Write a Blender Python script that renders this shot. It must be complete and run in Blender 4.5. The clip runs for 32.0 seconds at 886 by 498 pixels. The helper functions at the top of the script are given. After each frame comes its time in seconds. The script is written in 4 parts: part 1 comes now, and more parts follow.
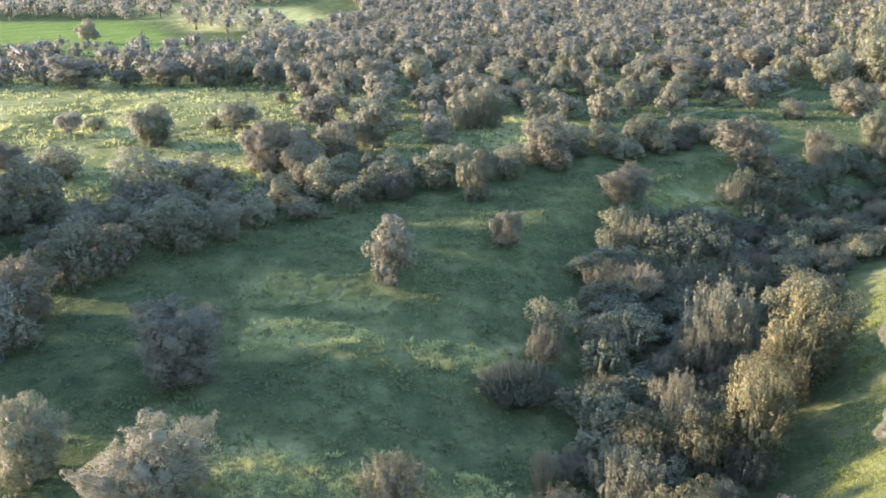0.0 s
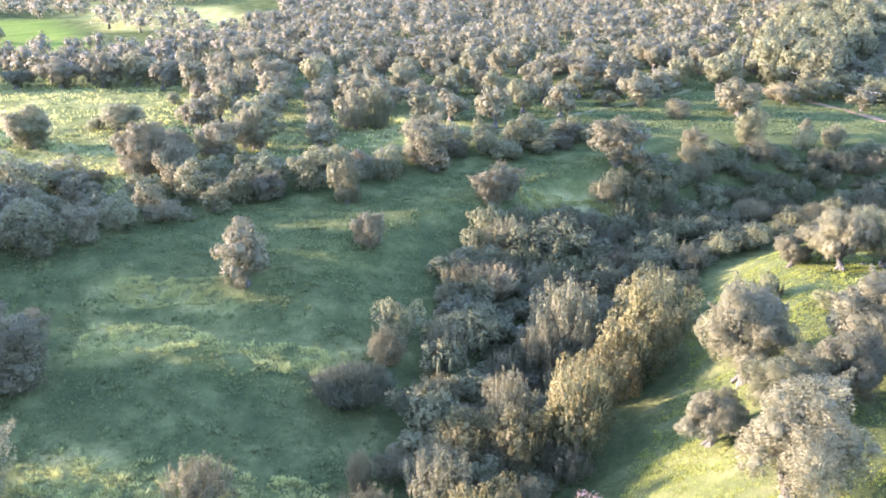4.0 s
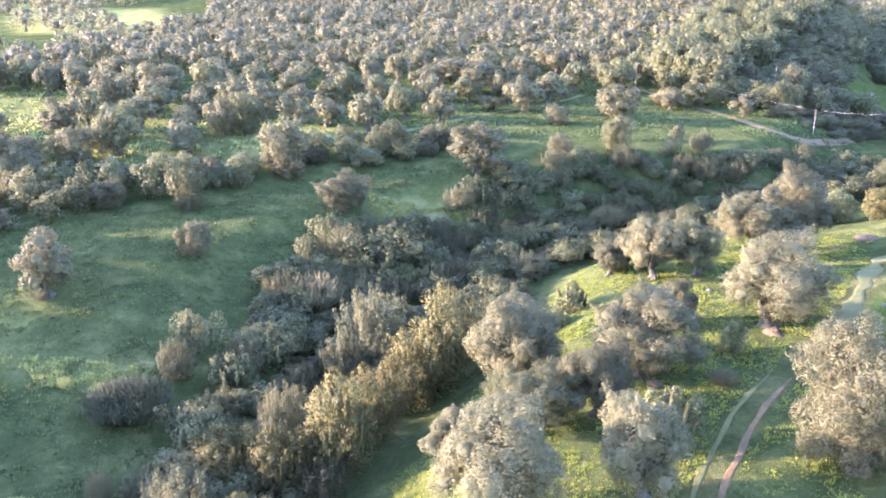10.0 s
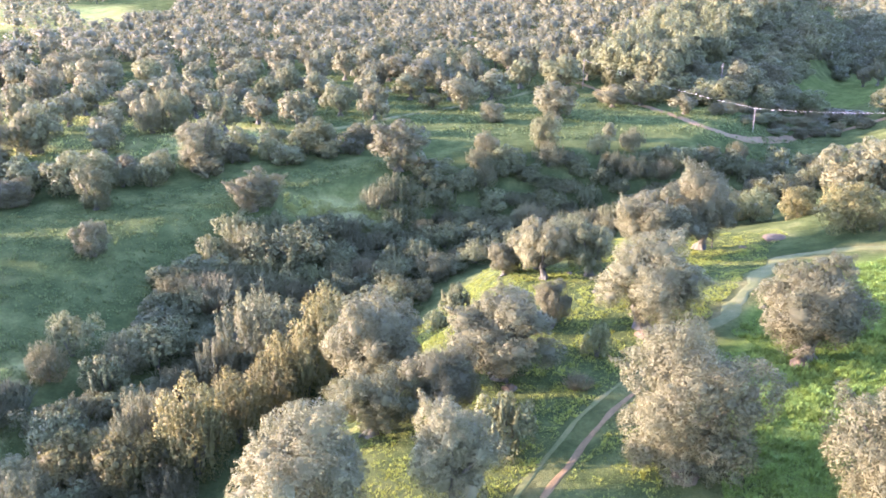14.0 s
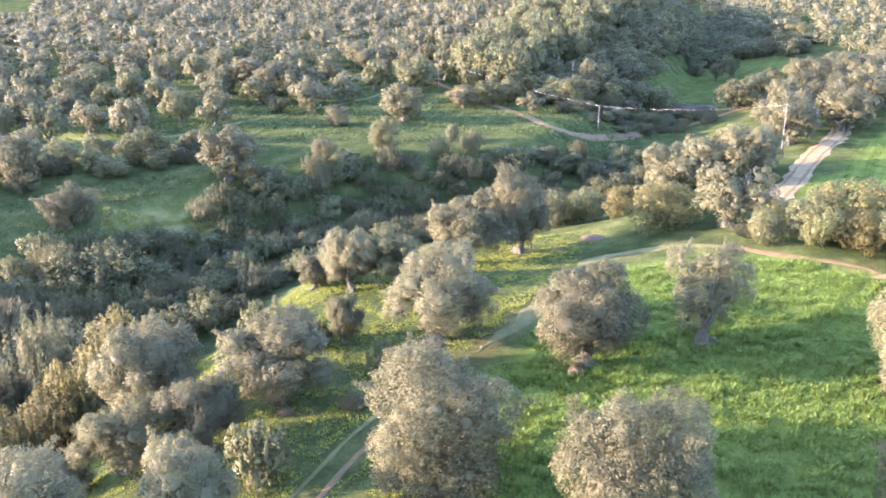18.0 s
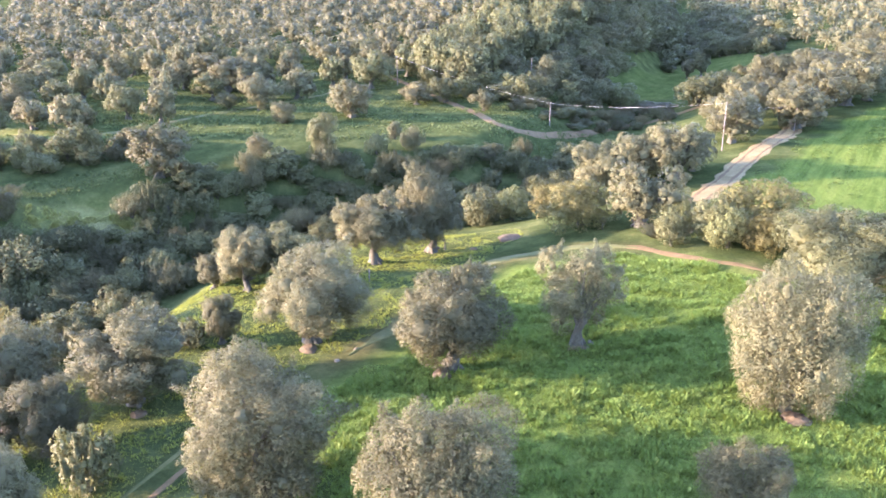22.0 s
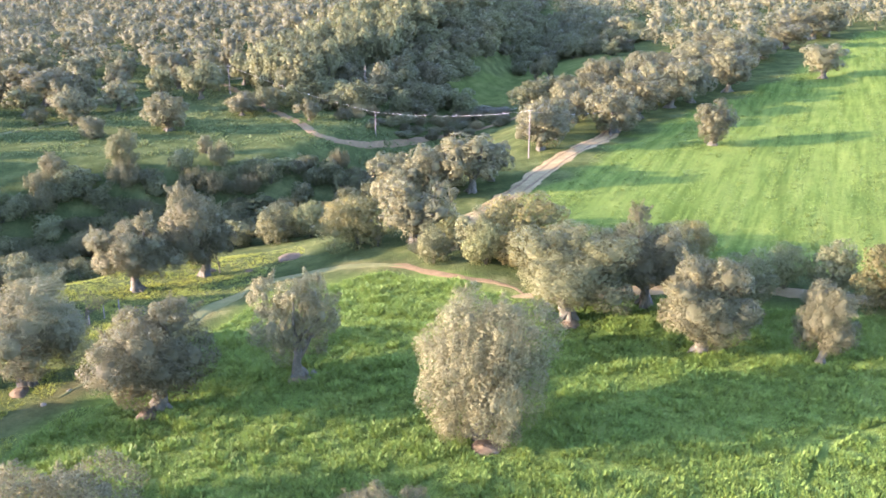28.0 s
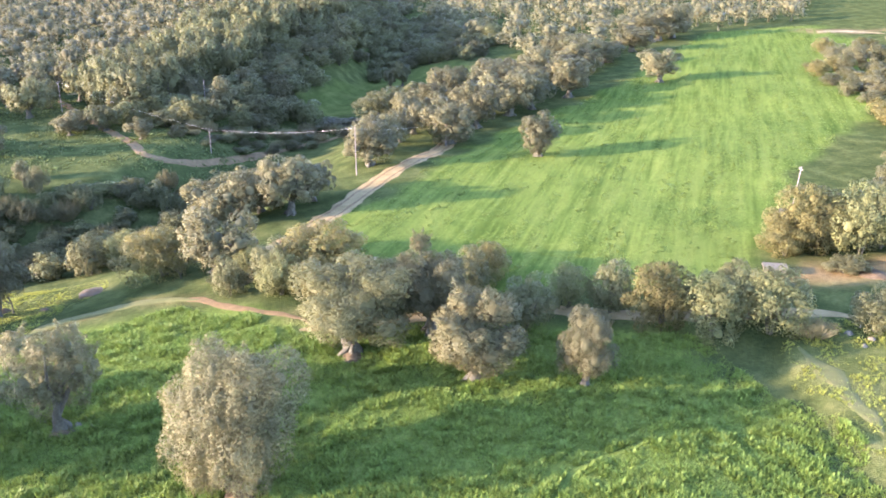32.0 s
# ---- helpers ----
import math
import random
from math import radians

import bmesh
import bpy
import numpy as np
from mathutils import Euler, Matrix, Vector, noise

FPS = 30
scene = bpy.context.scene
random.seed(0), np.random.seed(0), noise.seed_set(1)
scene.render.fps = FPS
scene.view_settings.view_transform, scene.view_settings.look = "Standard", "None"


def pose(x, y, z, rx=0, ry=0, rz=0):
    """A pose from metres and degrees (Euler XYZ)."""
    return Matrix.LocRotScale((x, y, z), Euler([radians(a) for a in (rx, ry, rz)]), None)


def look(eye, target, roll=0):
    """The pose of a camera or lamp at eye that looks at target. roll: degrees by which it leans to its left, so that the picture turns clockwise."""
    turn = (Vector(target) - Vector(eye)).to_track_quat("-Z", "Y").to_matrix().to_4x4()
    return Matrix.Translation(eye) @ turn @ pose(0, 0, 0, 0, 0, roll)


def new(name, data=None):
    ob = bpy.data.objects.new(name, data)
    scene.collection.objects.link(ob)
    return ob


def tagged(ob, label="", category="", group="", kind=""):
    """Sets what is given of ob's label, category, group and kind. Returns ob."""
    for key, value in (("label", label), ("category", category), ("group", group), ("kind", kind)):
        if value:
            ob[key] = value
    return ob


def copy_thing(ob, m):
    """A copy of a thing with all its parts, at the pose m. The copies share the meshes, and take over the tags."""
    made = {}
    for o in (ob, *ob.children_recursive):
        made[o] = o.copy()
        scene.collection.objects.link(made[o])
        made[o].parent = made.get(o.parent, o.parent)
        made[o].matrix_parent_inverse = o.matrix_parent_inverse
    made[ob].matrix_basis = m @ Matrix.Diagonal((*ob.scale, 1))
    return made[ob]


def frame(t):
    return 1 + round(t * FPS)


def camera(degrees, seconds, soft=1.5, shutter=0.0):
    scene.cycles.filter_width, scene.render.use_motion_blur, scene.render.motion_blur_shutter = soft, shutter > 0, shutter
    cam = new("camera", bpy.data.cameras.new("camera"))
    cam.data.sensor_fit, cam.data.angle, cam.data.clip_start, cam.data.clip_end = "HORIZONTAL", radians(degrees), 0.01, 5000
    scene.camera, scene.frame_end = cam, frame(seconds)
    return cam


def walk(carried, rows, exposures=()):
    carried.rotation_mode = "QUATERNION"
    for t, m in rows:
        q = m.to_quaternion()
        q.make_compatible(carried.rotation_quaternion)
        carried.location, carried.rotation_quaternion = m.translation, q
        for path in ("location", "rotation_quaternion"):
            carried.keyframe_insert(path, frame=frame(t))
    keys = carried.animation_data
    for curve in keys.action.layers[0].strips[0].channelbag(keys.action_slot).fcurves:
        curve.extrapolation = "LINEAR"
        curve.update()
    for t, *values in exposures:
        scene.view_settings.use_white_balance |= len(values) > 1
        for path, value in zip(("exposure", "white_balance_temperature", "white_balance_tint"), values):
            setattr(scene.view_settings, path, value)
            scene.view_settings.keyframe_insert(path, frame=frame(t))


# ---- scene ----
cam = camera(53.9, 32.0, 1.72)
METRES, EYE, TILT, LEAN, TURN = 88.0, 27.5, -18.65, 0.53, 0.0
ROWS = [
    (0.0, 0.0, 0.0, 0.0, -0.0, 0.0, 0.0),
    (0.5, 0.0081, -0.0007, -0.0006, -0.78, -0.02, 0.16),
    (1.0, 0.0217, -0.0015, -0.0015, -1.23, -0.06, 0.23),
    (1.5, 0.037, -0.002, -0.0028, -1.6, -0.09, 0.32),
    (2.0, 0.0527, -0.0023, -0.0038, -1.94, -0.13, 0.4),
    (2.5, 0.0707, -0.0039, -0.0005, -2.3, -0.15, 0.5),
    (3.0, 0.0871, -0.0048, 0.0009, -2.62, -0.13, 0.54),
    (3.5, 0.1033, -0.005, 0.0012, -2.86, -0.09, 0.58),
    (5.5, 0.1672, -0.0035, 0.0023, -3.8, -0.02, 0.77),
    (6.0, 0.1833, -0.0033, 0.0032, -3.98, -0.0, 0.8),
    (6.5, 0.2003, -0.0029, 0.0042, -4.14, 0.02, 0.82),
    (7.0, 0.2163, -0.0026, 0.0048, -4.26, 0.03, 0.83),
    (7.5, 0.2324, -0.0021, 0.0051, -4.33, 0.05, 0.82),
    (8.0, 0.2484, -0.0016, 0.0054, -4.44, 0.06, 0.82),
    (8.5, 0.2645, -0.0009, 0.0056, -4.52, 0.08, 0.83),
    (9.0, 0.2807, -0.0005, 0.006, -4.58, 0.1, 0.82),
    (9.5, 0.2969, -0.0001, 0.0064, -4.67, 0.12, 0.83),
    (10.0, 0.313, 0.0002, 0.0069, -4.65, 0.11, 0.81),
    (10.5, 0.3302, 0.0007, 0.0072, -4.64, 0.11, 0.8),
    (11.0, 0.3464, 0.0013, 0.0073, -4.61, 0.11, 0.81),
    (11.5, 0.3624, 0.0019, 0.0074, -4.57, 0.08, 0.8),
    (12.0, 0.3782, 0.0027, 0.0076, -4.56, 0.04, 0.8),
    (12.5, 0.394, 0.0037, 0.0079, -4.59, 0.02, 0.83),
    (13.0, 0.4098, 0.0045, 0.0083, -4.62, -0.01, 0.84),
    (13.5, 0.4257, 0.0055, 0.0086, -4.63, -0.05, 0.84),
    (15.5, 0.4892, 0.0121, 0.0092, -5.42, -0.21, 1.14),
    (16.0, 0.505, 0.0125, 0.0151, -10.55, -0.39, 2.88),
    (16.5, 0.5212, 0.0113, 0.0209, -10.54, -0.4, 2.88),
    (17.0, 0.5371, 0.0107, 0.0224, -10.58, -0.47, 2.76),
    (17.5, 0.5487, 0.0115, 0.0227, -10.52, -0.52, 2.96),
    (18.0, 0.5617, 0.0118, 0.0225, -10.45, -0.56, 2.92),
    (18.5, 0.5766, 0.0116, 0.0223, -10.37, -0.61, 2.88),
    (19.0, 0.5916, 0.0111, 0.0219, -10.29, -0.64, 2.87),
    (19.5, 0.607, 0.0104, 0.0216, -10.19, -0.67, 2.85),
    (20.0, 0.6227, 0.0092, 0.0215, -10.1, -0.7, 2.79),
    (20.5, 0.6385, 0.0082, 0.0212, -10.0, -0.72, 2.77),
    (21.0, 0.6545, 0.0071, 0.0208, -9.91, -0.73, 2.74),
    (21.5, 0.6707, 0.006, 0.0203, -9.8, -0.74, 2.7),
    (22.0, 0.6868, 0.0048, 0.02, -9.7, -0.76, 2.66),
    (22.5, 0.703, 0.0036, 0.0195, -9.58, -0.77, 2.61),
    (23.0, 0.7193, 0.0025, 0.0191, -9.48, -0.8, 2.56),
    (23.5, 0.7353, 0.0013, 0.0187, -9.37, -0.83, 2.53),
    (24.0, 0.7513, -0.0, 0.0185, -9.26, -0.83, 2.48),
    (24.5, 0.7674, -0.0009, 0.0182, -9.13, -0.85, 2.46),
    (26.5, 0.8323, -0.0061, 0.0167, -8.72, -0.89, 2.34),
    (27.0, 0.8486, -0.0065, 0.0163, -8.65, -0.9, 2.24),
    (27.5, 0.8575, -0.0074, 0.0224, -11.72, -1.01, 3.22),
    (28.0, 0.8598, -0.01, 0.0341, -15.25, -1.23, 4.57),
    (28.5, 0.8677, -0.0145, 0.0436, -16.11, -1.27, 4.95),
    (29.0, 0.8795, -0.0183, 0.0456, -17.49, -1.41, 5.38),
    (29.5, 0.8933, -0.0217, 0.045, -17.69, -1.48, 5.46),
    (30.0, 0.908, -0.0251, 0.0442, -17.71, -1.53, 5.51),
    (30.5, 0.9231, -0.0283, 0.0431, -17.69, -1.58, 5.51),
    (31.0, 0.9384, -0.0313, 0.0423, -18.9, -1.76, 5.87),
    (31.5, 0.9541, -0.0358, 0.0475, -21.02, -2.03, 6.54),
    (32.0, 0.9705, -0.0432, 0.0574, -21.86, -2.17, 6.78),
]
walk(cam, [(t, pose(0, 0, EYE, TILT, LEAN, TURN) @ pose(METRES * x, METRES * y, METRES * z, 90 + pitch, roll, yaw)) for t, x, y, z, yaw, pitch, roll in ROWS], exposures=[(0.0, 4.62, 6100, 52), (0.6, 5.25, 6100, 56), (3.0, 5.28, 6100, 56), (13.0, 5.32, 6200, 56), (17.0, 5.18, 6350, 53), (20.0, 5.12, 6400, 51), (27.0, 5.0, 6500, 48), (32.0, 4.88, 6550, 46)])

# ---- world and sun ----
SUN_HEIGHT, SUN_FROM = 12.4, 171.0      # degrees above the horizon; plan angle from +x towards +y
world = bpy.data.worlds.new("sky")
scene.world = world
world.use_nodes = True
wn, wl = world.node_tree.nodes, world.node_tree.links
sky = wn.new("ShaderNodeTexSky")
sky.sky_type, sky.sun_disc = "NISHITA", False
sky.sun_elevation, sky.sun_rotation = radians(SUN_HEIGHT), radians(90 - SUN_FROM)
sky.altitude, sky.air_density, sky.dust_density, sky.ozone_density = 100, 1.0, 0.6, 3.0
wl.new(sky.outputs[0], wn["Background"].inputs[0])
wn["Background"].inputs[1].default_value = 0.15
sun = new("sun", bpy.data.lights.new("sun", "SUN"))
sun.data.energy, sun.data.angle, sun.data.color = 2.25, radians(0.6), (1.0, 0.85, 0.65)
ca, sa, ce, se = math.cos(radians(SUN_FROM)), math.sin(radians(SUN_FROM)), math.cos(radians(SUN_HEIGHT)), math.sin(radians(SUN_HEIGHT))
sun.matrix_basis = look((60 + 400 * ca * ce, 80 + 400 * sa * ce, 400 * se), (60, 80, 0))


# ---- materials ----
def material(name, rough=0.8):
    m = bpy.data.materials.new(name)
    m.use_nodes = True
    m.node_tree.nodes["Principled BSDF"].inputs["Roughness"].default_value = rough
    m.node_tree.nodes["Principled BSDF"].inputs["Specular IOR Level"].default_value = 0.25
    return m, m.node_tree.nodes, m.node_tree.links, m.node_tree.nodes["Principled BSDF"]


def noise_node(n, l, where, scale, detail=4.0, rough=0.6):
    t = n.new("ShaderNodeTexNoise")
    t.inputs["Scale"].default_value, t.inputs["Detail"].default_value, t.inputs["Roughness"].default_value = scale, detail, rough
    l.new(where, t.inputs["Vector"])
    return t.outputs["Fac"]


def ramp(n, l, value, *stops):
    r = n.new("ShaderNodeValToRGB")
    while len(r.color_ramp.elements) < len(stops):
        r.color_ramp.elements.new(0.5)
    for e, (at, c) in zip(r.color_ramp.elements, stops):
        e.position, e.color = at, (*c, 1)
    l.new(value, r.inputs[0])
    return r.outputs[0]


def mixed(n, l, fac, a, b, kind="MIX"):
    m = n.new("ShaderNodeMix")
    m.data_type, m.blend_type = "RGBA", kind
    for socket, v in ((m.inputs[0], fac), (m.inputs[6], a), (m.inputs[7], b)):
        if isinstance(v, (int, float)):
            socket.default_value = v
        elif isinstance(v, tuple):
            socket.default_value = (*v, 1)
        else:
            l.new(v, socket)
    return m.outputs[2]


def bumped(n, l, shader, height, strength, distance):
    b = n.new("ShaderNodeBump")
    b.inputs["Strength"].default_value, b.inputs["Distance"].default_value = strength, distance
    l.new(height, b.inputs["Height"])
    l.new(b.outputs[0], shader.inputs["Normal"])


def foliage(name, dark, mid, light, through_leaf=0.25, rough=0.62):
    """Leaves: each sprig and each plant has its own tint, and some light comes through."""
    m, n, l, p = material(name, rough)
    p.inputs["Specular IOR Level"].default_value = 0.1
    geo, info = n.new("ShaderNodeNewGeometry"), n.new("ShaderNodeObjectInfo")
    grain = n.new("ShaderNodeMath")
    grain.operation, grain.inputs[2].default_value = "MULTIPLY_ADD", 0.15
    grain.inputs[1].default_value = 0.42
    l.new(noise_node(n, l, geo.outputs["Position"], 11.0, 3, 0.75), grain.inputs[0])
    both_tints = n.new("ShaderNodeMath")
    both_tints.operation, both_tints.inputs[1].default_value = "MULTIPLY_ADD", 0.2
    l.new(geo.outputs["Random Per Island"], both_tints.inputs[0])
    l.new(grain.outputs[0], both_tints.inputs[2])
    tint = ramp(n, l, both_tints.outputs[0], (0.1, dark), (0.5, mid), (0.9, light))
    swing = n.new("ShaderNodeHueSaturation")
    spread = n.new("ShaderNodeMapRange")
    spread.inputs["To Min"].default_value, spread.inputs["To Max"].default_value = 0.78, 1.22
    l.new(info.outputs["Random"], spread.inputs["Value"])
    l.new(spread.outputs[0], swing.inputs["Value"])
    patch = noise_node(n, l, geo.outputs["Position"], 0.35, 3)
    hue = n.new("ShaderNodeMapRange")
    hue.inputs["To Min"].default_value, hue.inputs["To Max"].default_value = 0.475, 0.52
    l.new(patch, hue.inputs["Value"])
    l.new(hue.outputs[0], swing.inputs["Hue"])
    l.new(tint, swing.inputs["Color"])
    l.new(swing.outputs[0], p.inputs["Base Color"])
    glow = n.new("ShaderNodeBsdfTranslucent")
    l.new(swing.outputs[0], glow.inputs["Color"])
    both = n.new("ShaderNodeMixShader")
    both.inputs[0].default_value = through_leaf
    l.new(p.outputs[0], both.inputs[1])
    l.new(glow.outputs[0], both.inputs[2])
    l.new(both.outputs[0], n["Material Output"].inputs[0])
    return m


OLIVE = foliage("olive_leaves", (0.055, 0.057, 0.026), (0.067, 0.071, 0.032), (0.082, 0.084, 0.040), 0.45)
OLIVE_GREEN = foliage("greener_olive_leaves", (0.049, 0.057, 0.023), (0.064, 0.072, 0.029), (0.080, 0.089, 0.037), 0.45)
MASTIC = foliage("evergreen_bush_leaves", (0.054, 0.064, 0.024), (0.075, 0.087, 0.031), (0.101, 0.112, 0.043), 0.45)
BROWN_LEAF = foliage("brown_green_leaves", (0.059, 0.060, 0.020), (0.076, 0.075, 0.024), (0.098, 0.096, 0.033), 0.5)
CANE = foliage("gully_shrub_leaves", (0.047, 0.052, 0.022), (0.062, 0.066, 0.029), (0.087, 0.087, 0.039), 0.5)
DULL = foliage("dull_shrub_leaves", (0.041, 0.050, 0.020), (0.058, 0.067, 0.026), (0.081, 0.090, 0.036), 0.4)
# bare twigs again, with the shade over one bush put into a darker colour
SHADED_TWIG = foliage("shaded_bare_twigs", (0.015, 0.019, 0.008), (0.022, 0.027, 0.011), (0.033, 0.039, 0.016), 0.05, 0.8)
TWIG = foliage("bare_twigs", (0.043, 0.042, 0.017), (0.062, 0.060, 0.025), (0.093, 0.089, 0.037), 0.05, 0.8)
BLOSSOM = foliage("almond_blossom", (0.104, 0.079, 0.054), (0.144, 0.111, 0.077), (0.189, 0.151, 0.107), 0.3, 0.7)
BANK_BLADE = foliage("sunny_bank_blades", (0.070, 0.094, 0.015), (0.097, 0.118, 0.019), (0.131, 0.144, 0.027), 0.45, 0.65)
FIELD_BLADE = foliage("field_blades", (0.039, 0.066, 0.013), (0.053, 0.084, 0.016), (0.070, 0.102, 0.021), 0.45, 0.6)
MEADOW_BLADE = foliage("meadow_blades", (0.029, 0.043, 0.014), (0.042, 0.060, 0.017), (0.064, 0.080, 0.025), 0.45, 0.65)
BLADE = foliage("grass_blades", (0.054, 0.097, 0.015), (0.073, 0.124, 0.020), (0.099, 0.158, 0.027), 0.4, 0.6)
DRY_BLADE = foliage("dry_grass_blades", (0.102, 0.120, 0.030), (0.145, 0.159, 0.043), (0.199, 0.198, 0.064), 0.45, 0.7)


def bark_material():
    m, n, l, p = material("olive_bark", 0.9)
    at = n.new("ShaderNodeTexCoord").outputs["Object"]
    rough = noise_node(n, l, at, 5, 6)
    l.new(ramp(n, l, rough, (0.3, (0.016, 0.017, 0.009)), (0.52, (0.031, 0.032, 0.018)), (0.75, (0.058, 0.058, 0.035))), p.inputs["Base Color"])
    bumped(n, l, p, rough, 0.9, 0.08)
    return m


def soil_material(name, dark, mid, light, scale=0.5):
    m, n, l, p = material(name, 0.95)
    p.inputs["Specular IOR Level"].default_value = 0.05
    at = n.new("ShaderNodeNewGeometry").outputs["Position"]
    big, fine = noise_node(n, l, at, scale, 5), noise_node(n, l, at, 9, 6, 0.7)
    base = ramp(n, l, big, (0.3, dark), (0.5, mid), (0.72, light))
    l.new(mixed(n, l, 0.35, base, ramp(n, l, fine, (0.3, dark), (0.7, light)), "MIX"), p.inputs["Base Color"])
    bumped(n, l, p, fine, 0.7, 0.06)
    return m


def ground_material():
    """Grass of several kinds: the zones in plan are crop, dry (also used to paint sunlit strips) and soil."""
    m, n, l, p = material("meadow_ground", 1.0)
    p.inputs["Specular IOR Level"].default_value = 0.0
    at = n.new("ShaderNodeNewGeometry").outputs["Position"]
    big, mid, fine = noise_node(n, l, at, 0.045, 4), noise_node(n, l, at, 0.32, 6, 0.65), noise_node(n, l, at, 2.6, 7, 0.75)

    def zone(name):
        a = n.new("ShaderNodeAttribute")
        a.attribute_name = name
        return a.outputs["Fac"]
    meadow = ramp(n, l, mid, (0.3, (0.014, 0.022, 0.008)), (0.48, (0.023, 0.032, 0.011)), (0.62, (0.036, 0.046, 0.016)), (0.78, (0.062, 0.068, 0.026)))
    crop = ramp(n, l, mid, (0.28, (0.026, 0.047, 0.010)), (0.5, (0.042, 0.067, 0.014)), (0.75, (0.066, 0.089, 0.021)))
    turn = n.new("ShaderNodeMapping")
    turn.inputs["Rotation"].default_value = (0, 0, radians(40))
    l.new(at, turn.inputs["Vector"])
    drawn = n.new("ShaderNodeMapping")
    drawn.inputs["Scale"].default_value = (1.0, 0.05, 1.0)
    l.new(turn.outputs[0], drawn.inputs["Vector"])
    rows = noise_node(n, l, drawn.outputs[0], 0.75, 5, 0.7)
    crop = mixed(n, l, 0.6, crop, ramp(n, l, rows, (0.36, (0.016, 0.029, 0.006)), (0.5, (0.043, 0.066, 0.014)), (0.66, (0.068, 0.087, 0.021))))
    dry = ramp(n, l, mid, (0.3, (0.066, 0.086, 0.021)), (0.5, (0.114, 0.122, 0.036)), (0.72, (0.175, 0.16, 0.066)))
    soil = ramp(n, l, mid, (0.3, (0.058, 0.045, 0.020)), (0.7, (0.115, 0.085, 0.041)))
    base = mixed(n, l, zone("crop"), meadow, crop)
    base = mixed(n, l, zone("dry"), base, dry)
    base = mixed(n, l, zone("soil"), base, soil)
    base = mixed(n, l, 0.5, base, ramp(n, l, fine, (0.32, (0.35, 0.38, 0.3)), (0.55, (1, 1, 1)), (0.75, (1.6, 1.5, 1.3))), "MULTIPLY")
    base = mixed(n, l, 0.35, base, ramp(n, l, big, (0.35, (0.7, 0.8, 0.7)), (0.65, (1.25, 1.15, 1.0))), "MULTIPLY")
    l.new(base, p.inputs["Base Color"])
    bumped(n, l, p, mixed(n, l, 0.5, mid, fine), 1.0, 0.35)
    return m


BARK = bark_material()
GROUND = ground_material()
# a darker brown than the trodden dirt
RUT = soil_material("dark_rut_soil", (0.038, 0.030, 0.012), (0.064, 0.045, 0.019), (0.094, 0.065, 0.030), 1.4)
DIRT = soil_material("trodden_dirt", (0.055, 0.045, 0.018), (0.094, 0.075, 0.031), (0.145, 0.115, 0.050))
HEAP = soil_material("reddish_earth", (0.024, 0.019, 0.01), (0.044, 0.035, 0.019), (0.075, 0.059, 0.033), 3)
GRASSY = soil_material("grassy_track", (0.026, 0.038, 0.010), (0.043, 0.049, 0.015), (0.068, 0.063, 0.025), 1.1)
STONE = soil_material("pale_stone", (0.036, 0.035, 0.022), (0.062, 0.059, 0.039), (0.096, 0.090, 0.062), 3)
WOOD = soil_material("weathered_wood", (0.06, 0.054, 0.045), (0.1, 0.09, 0.075), (0.15, 0.137, 0.118), 4)
WIRE = material("pale_wire", 0.45)[0]
WIRE.node_tree.nodes["Principled BSDF"].inputs["Base Color"].default_value = (0.36, 0.35, 0.32, 1)


# ---- the lie of the land ----
def smooth(a, b, v):
    u = np.clip((v - a) / (b - a), 0, 1)
    return u * u * (3 - 2 * u)


def value_noise(x, y, size, seed):
    """Smooth noise between -1 and 1 on a lattice of that size."""
    u, v = np.asarray(x, float) / size, np.asarray(y, float) / size
    i, j = np.floor(u), np.floor(v)
    fu, fv = u - i, v - j
    fu, fv = fu * fu * (3 - 2 * fu), fv * fv * (3 - 2 * fv)

    def corner(a, b):
        h = np.sin(a * 127.1 + b * 311.7 + seed * 74.7) * 43758.5453
        return 2 * (h - np.floor(h)) - 1
    low = corner(i, j) * (1 - fu) + corner(i + 1, j) * fu
    high = corner(i, j + 1) * (1 - fu) + corner(i + 1, j + 1) * fu
    return low * (1 - fv) + high * fv


GULLY = [(4, 20, -11.8), (16.5, 55, -11.6), (28.5, 79, -10.9), (42, 103, -9.6), (62, 114, -8.4), (88, 115.5, -7.0), (103, 127, -5.8), (116, 146, -4.6), (136, 178, -3.8), (158, 212, -2.6), (190, 270, 0), (225, 420, 2)]


def along(points, x, y):
    """Signed distance from a line of plan points (right of it is positive), and the third value along it."""
    x, y = np.asarray(x, float), np.asarray(y, float)
    best, side, level = np.full(x.shape, 1e9), np.zeros(x.shape), np.zeros(x.shape)
    for (ax, ay, az), (bx, by, bz) in zip(points, points[1:]):
        dx, dy = bx - ax, by - ay
        f = np.clip(((x - ax) * dx + (y - ay) * dy) / (dx * dx + dy * dy), 0, 1)
        d = np.hypot(x - ax - f * dx, y - ay - f * dy)
        near = d < best
        side = np.where(near, np.sign((x - ax) * dy - (y - ay) * dx), side)
        level = np.where(near, az + f * (bz - az), level)
        best = np.where(near, d, best)
    return best * side, level


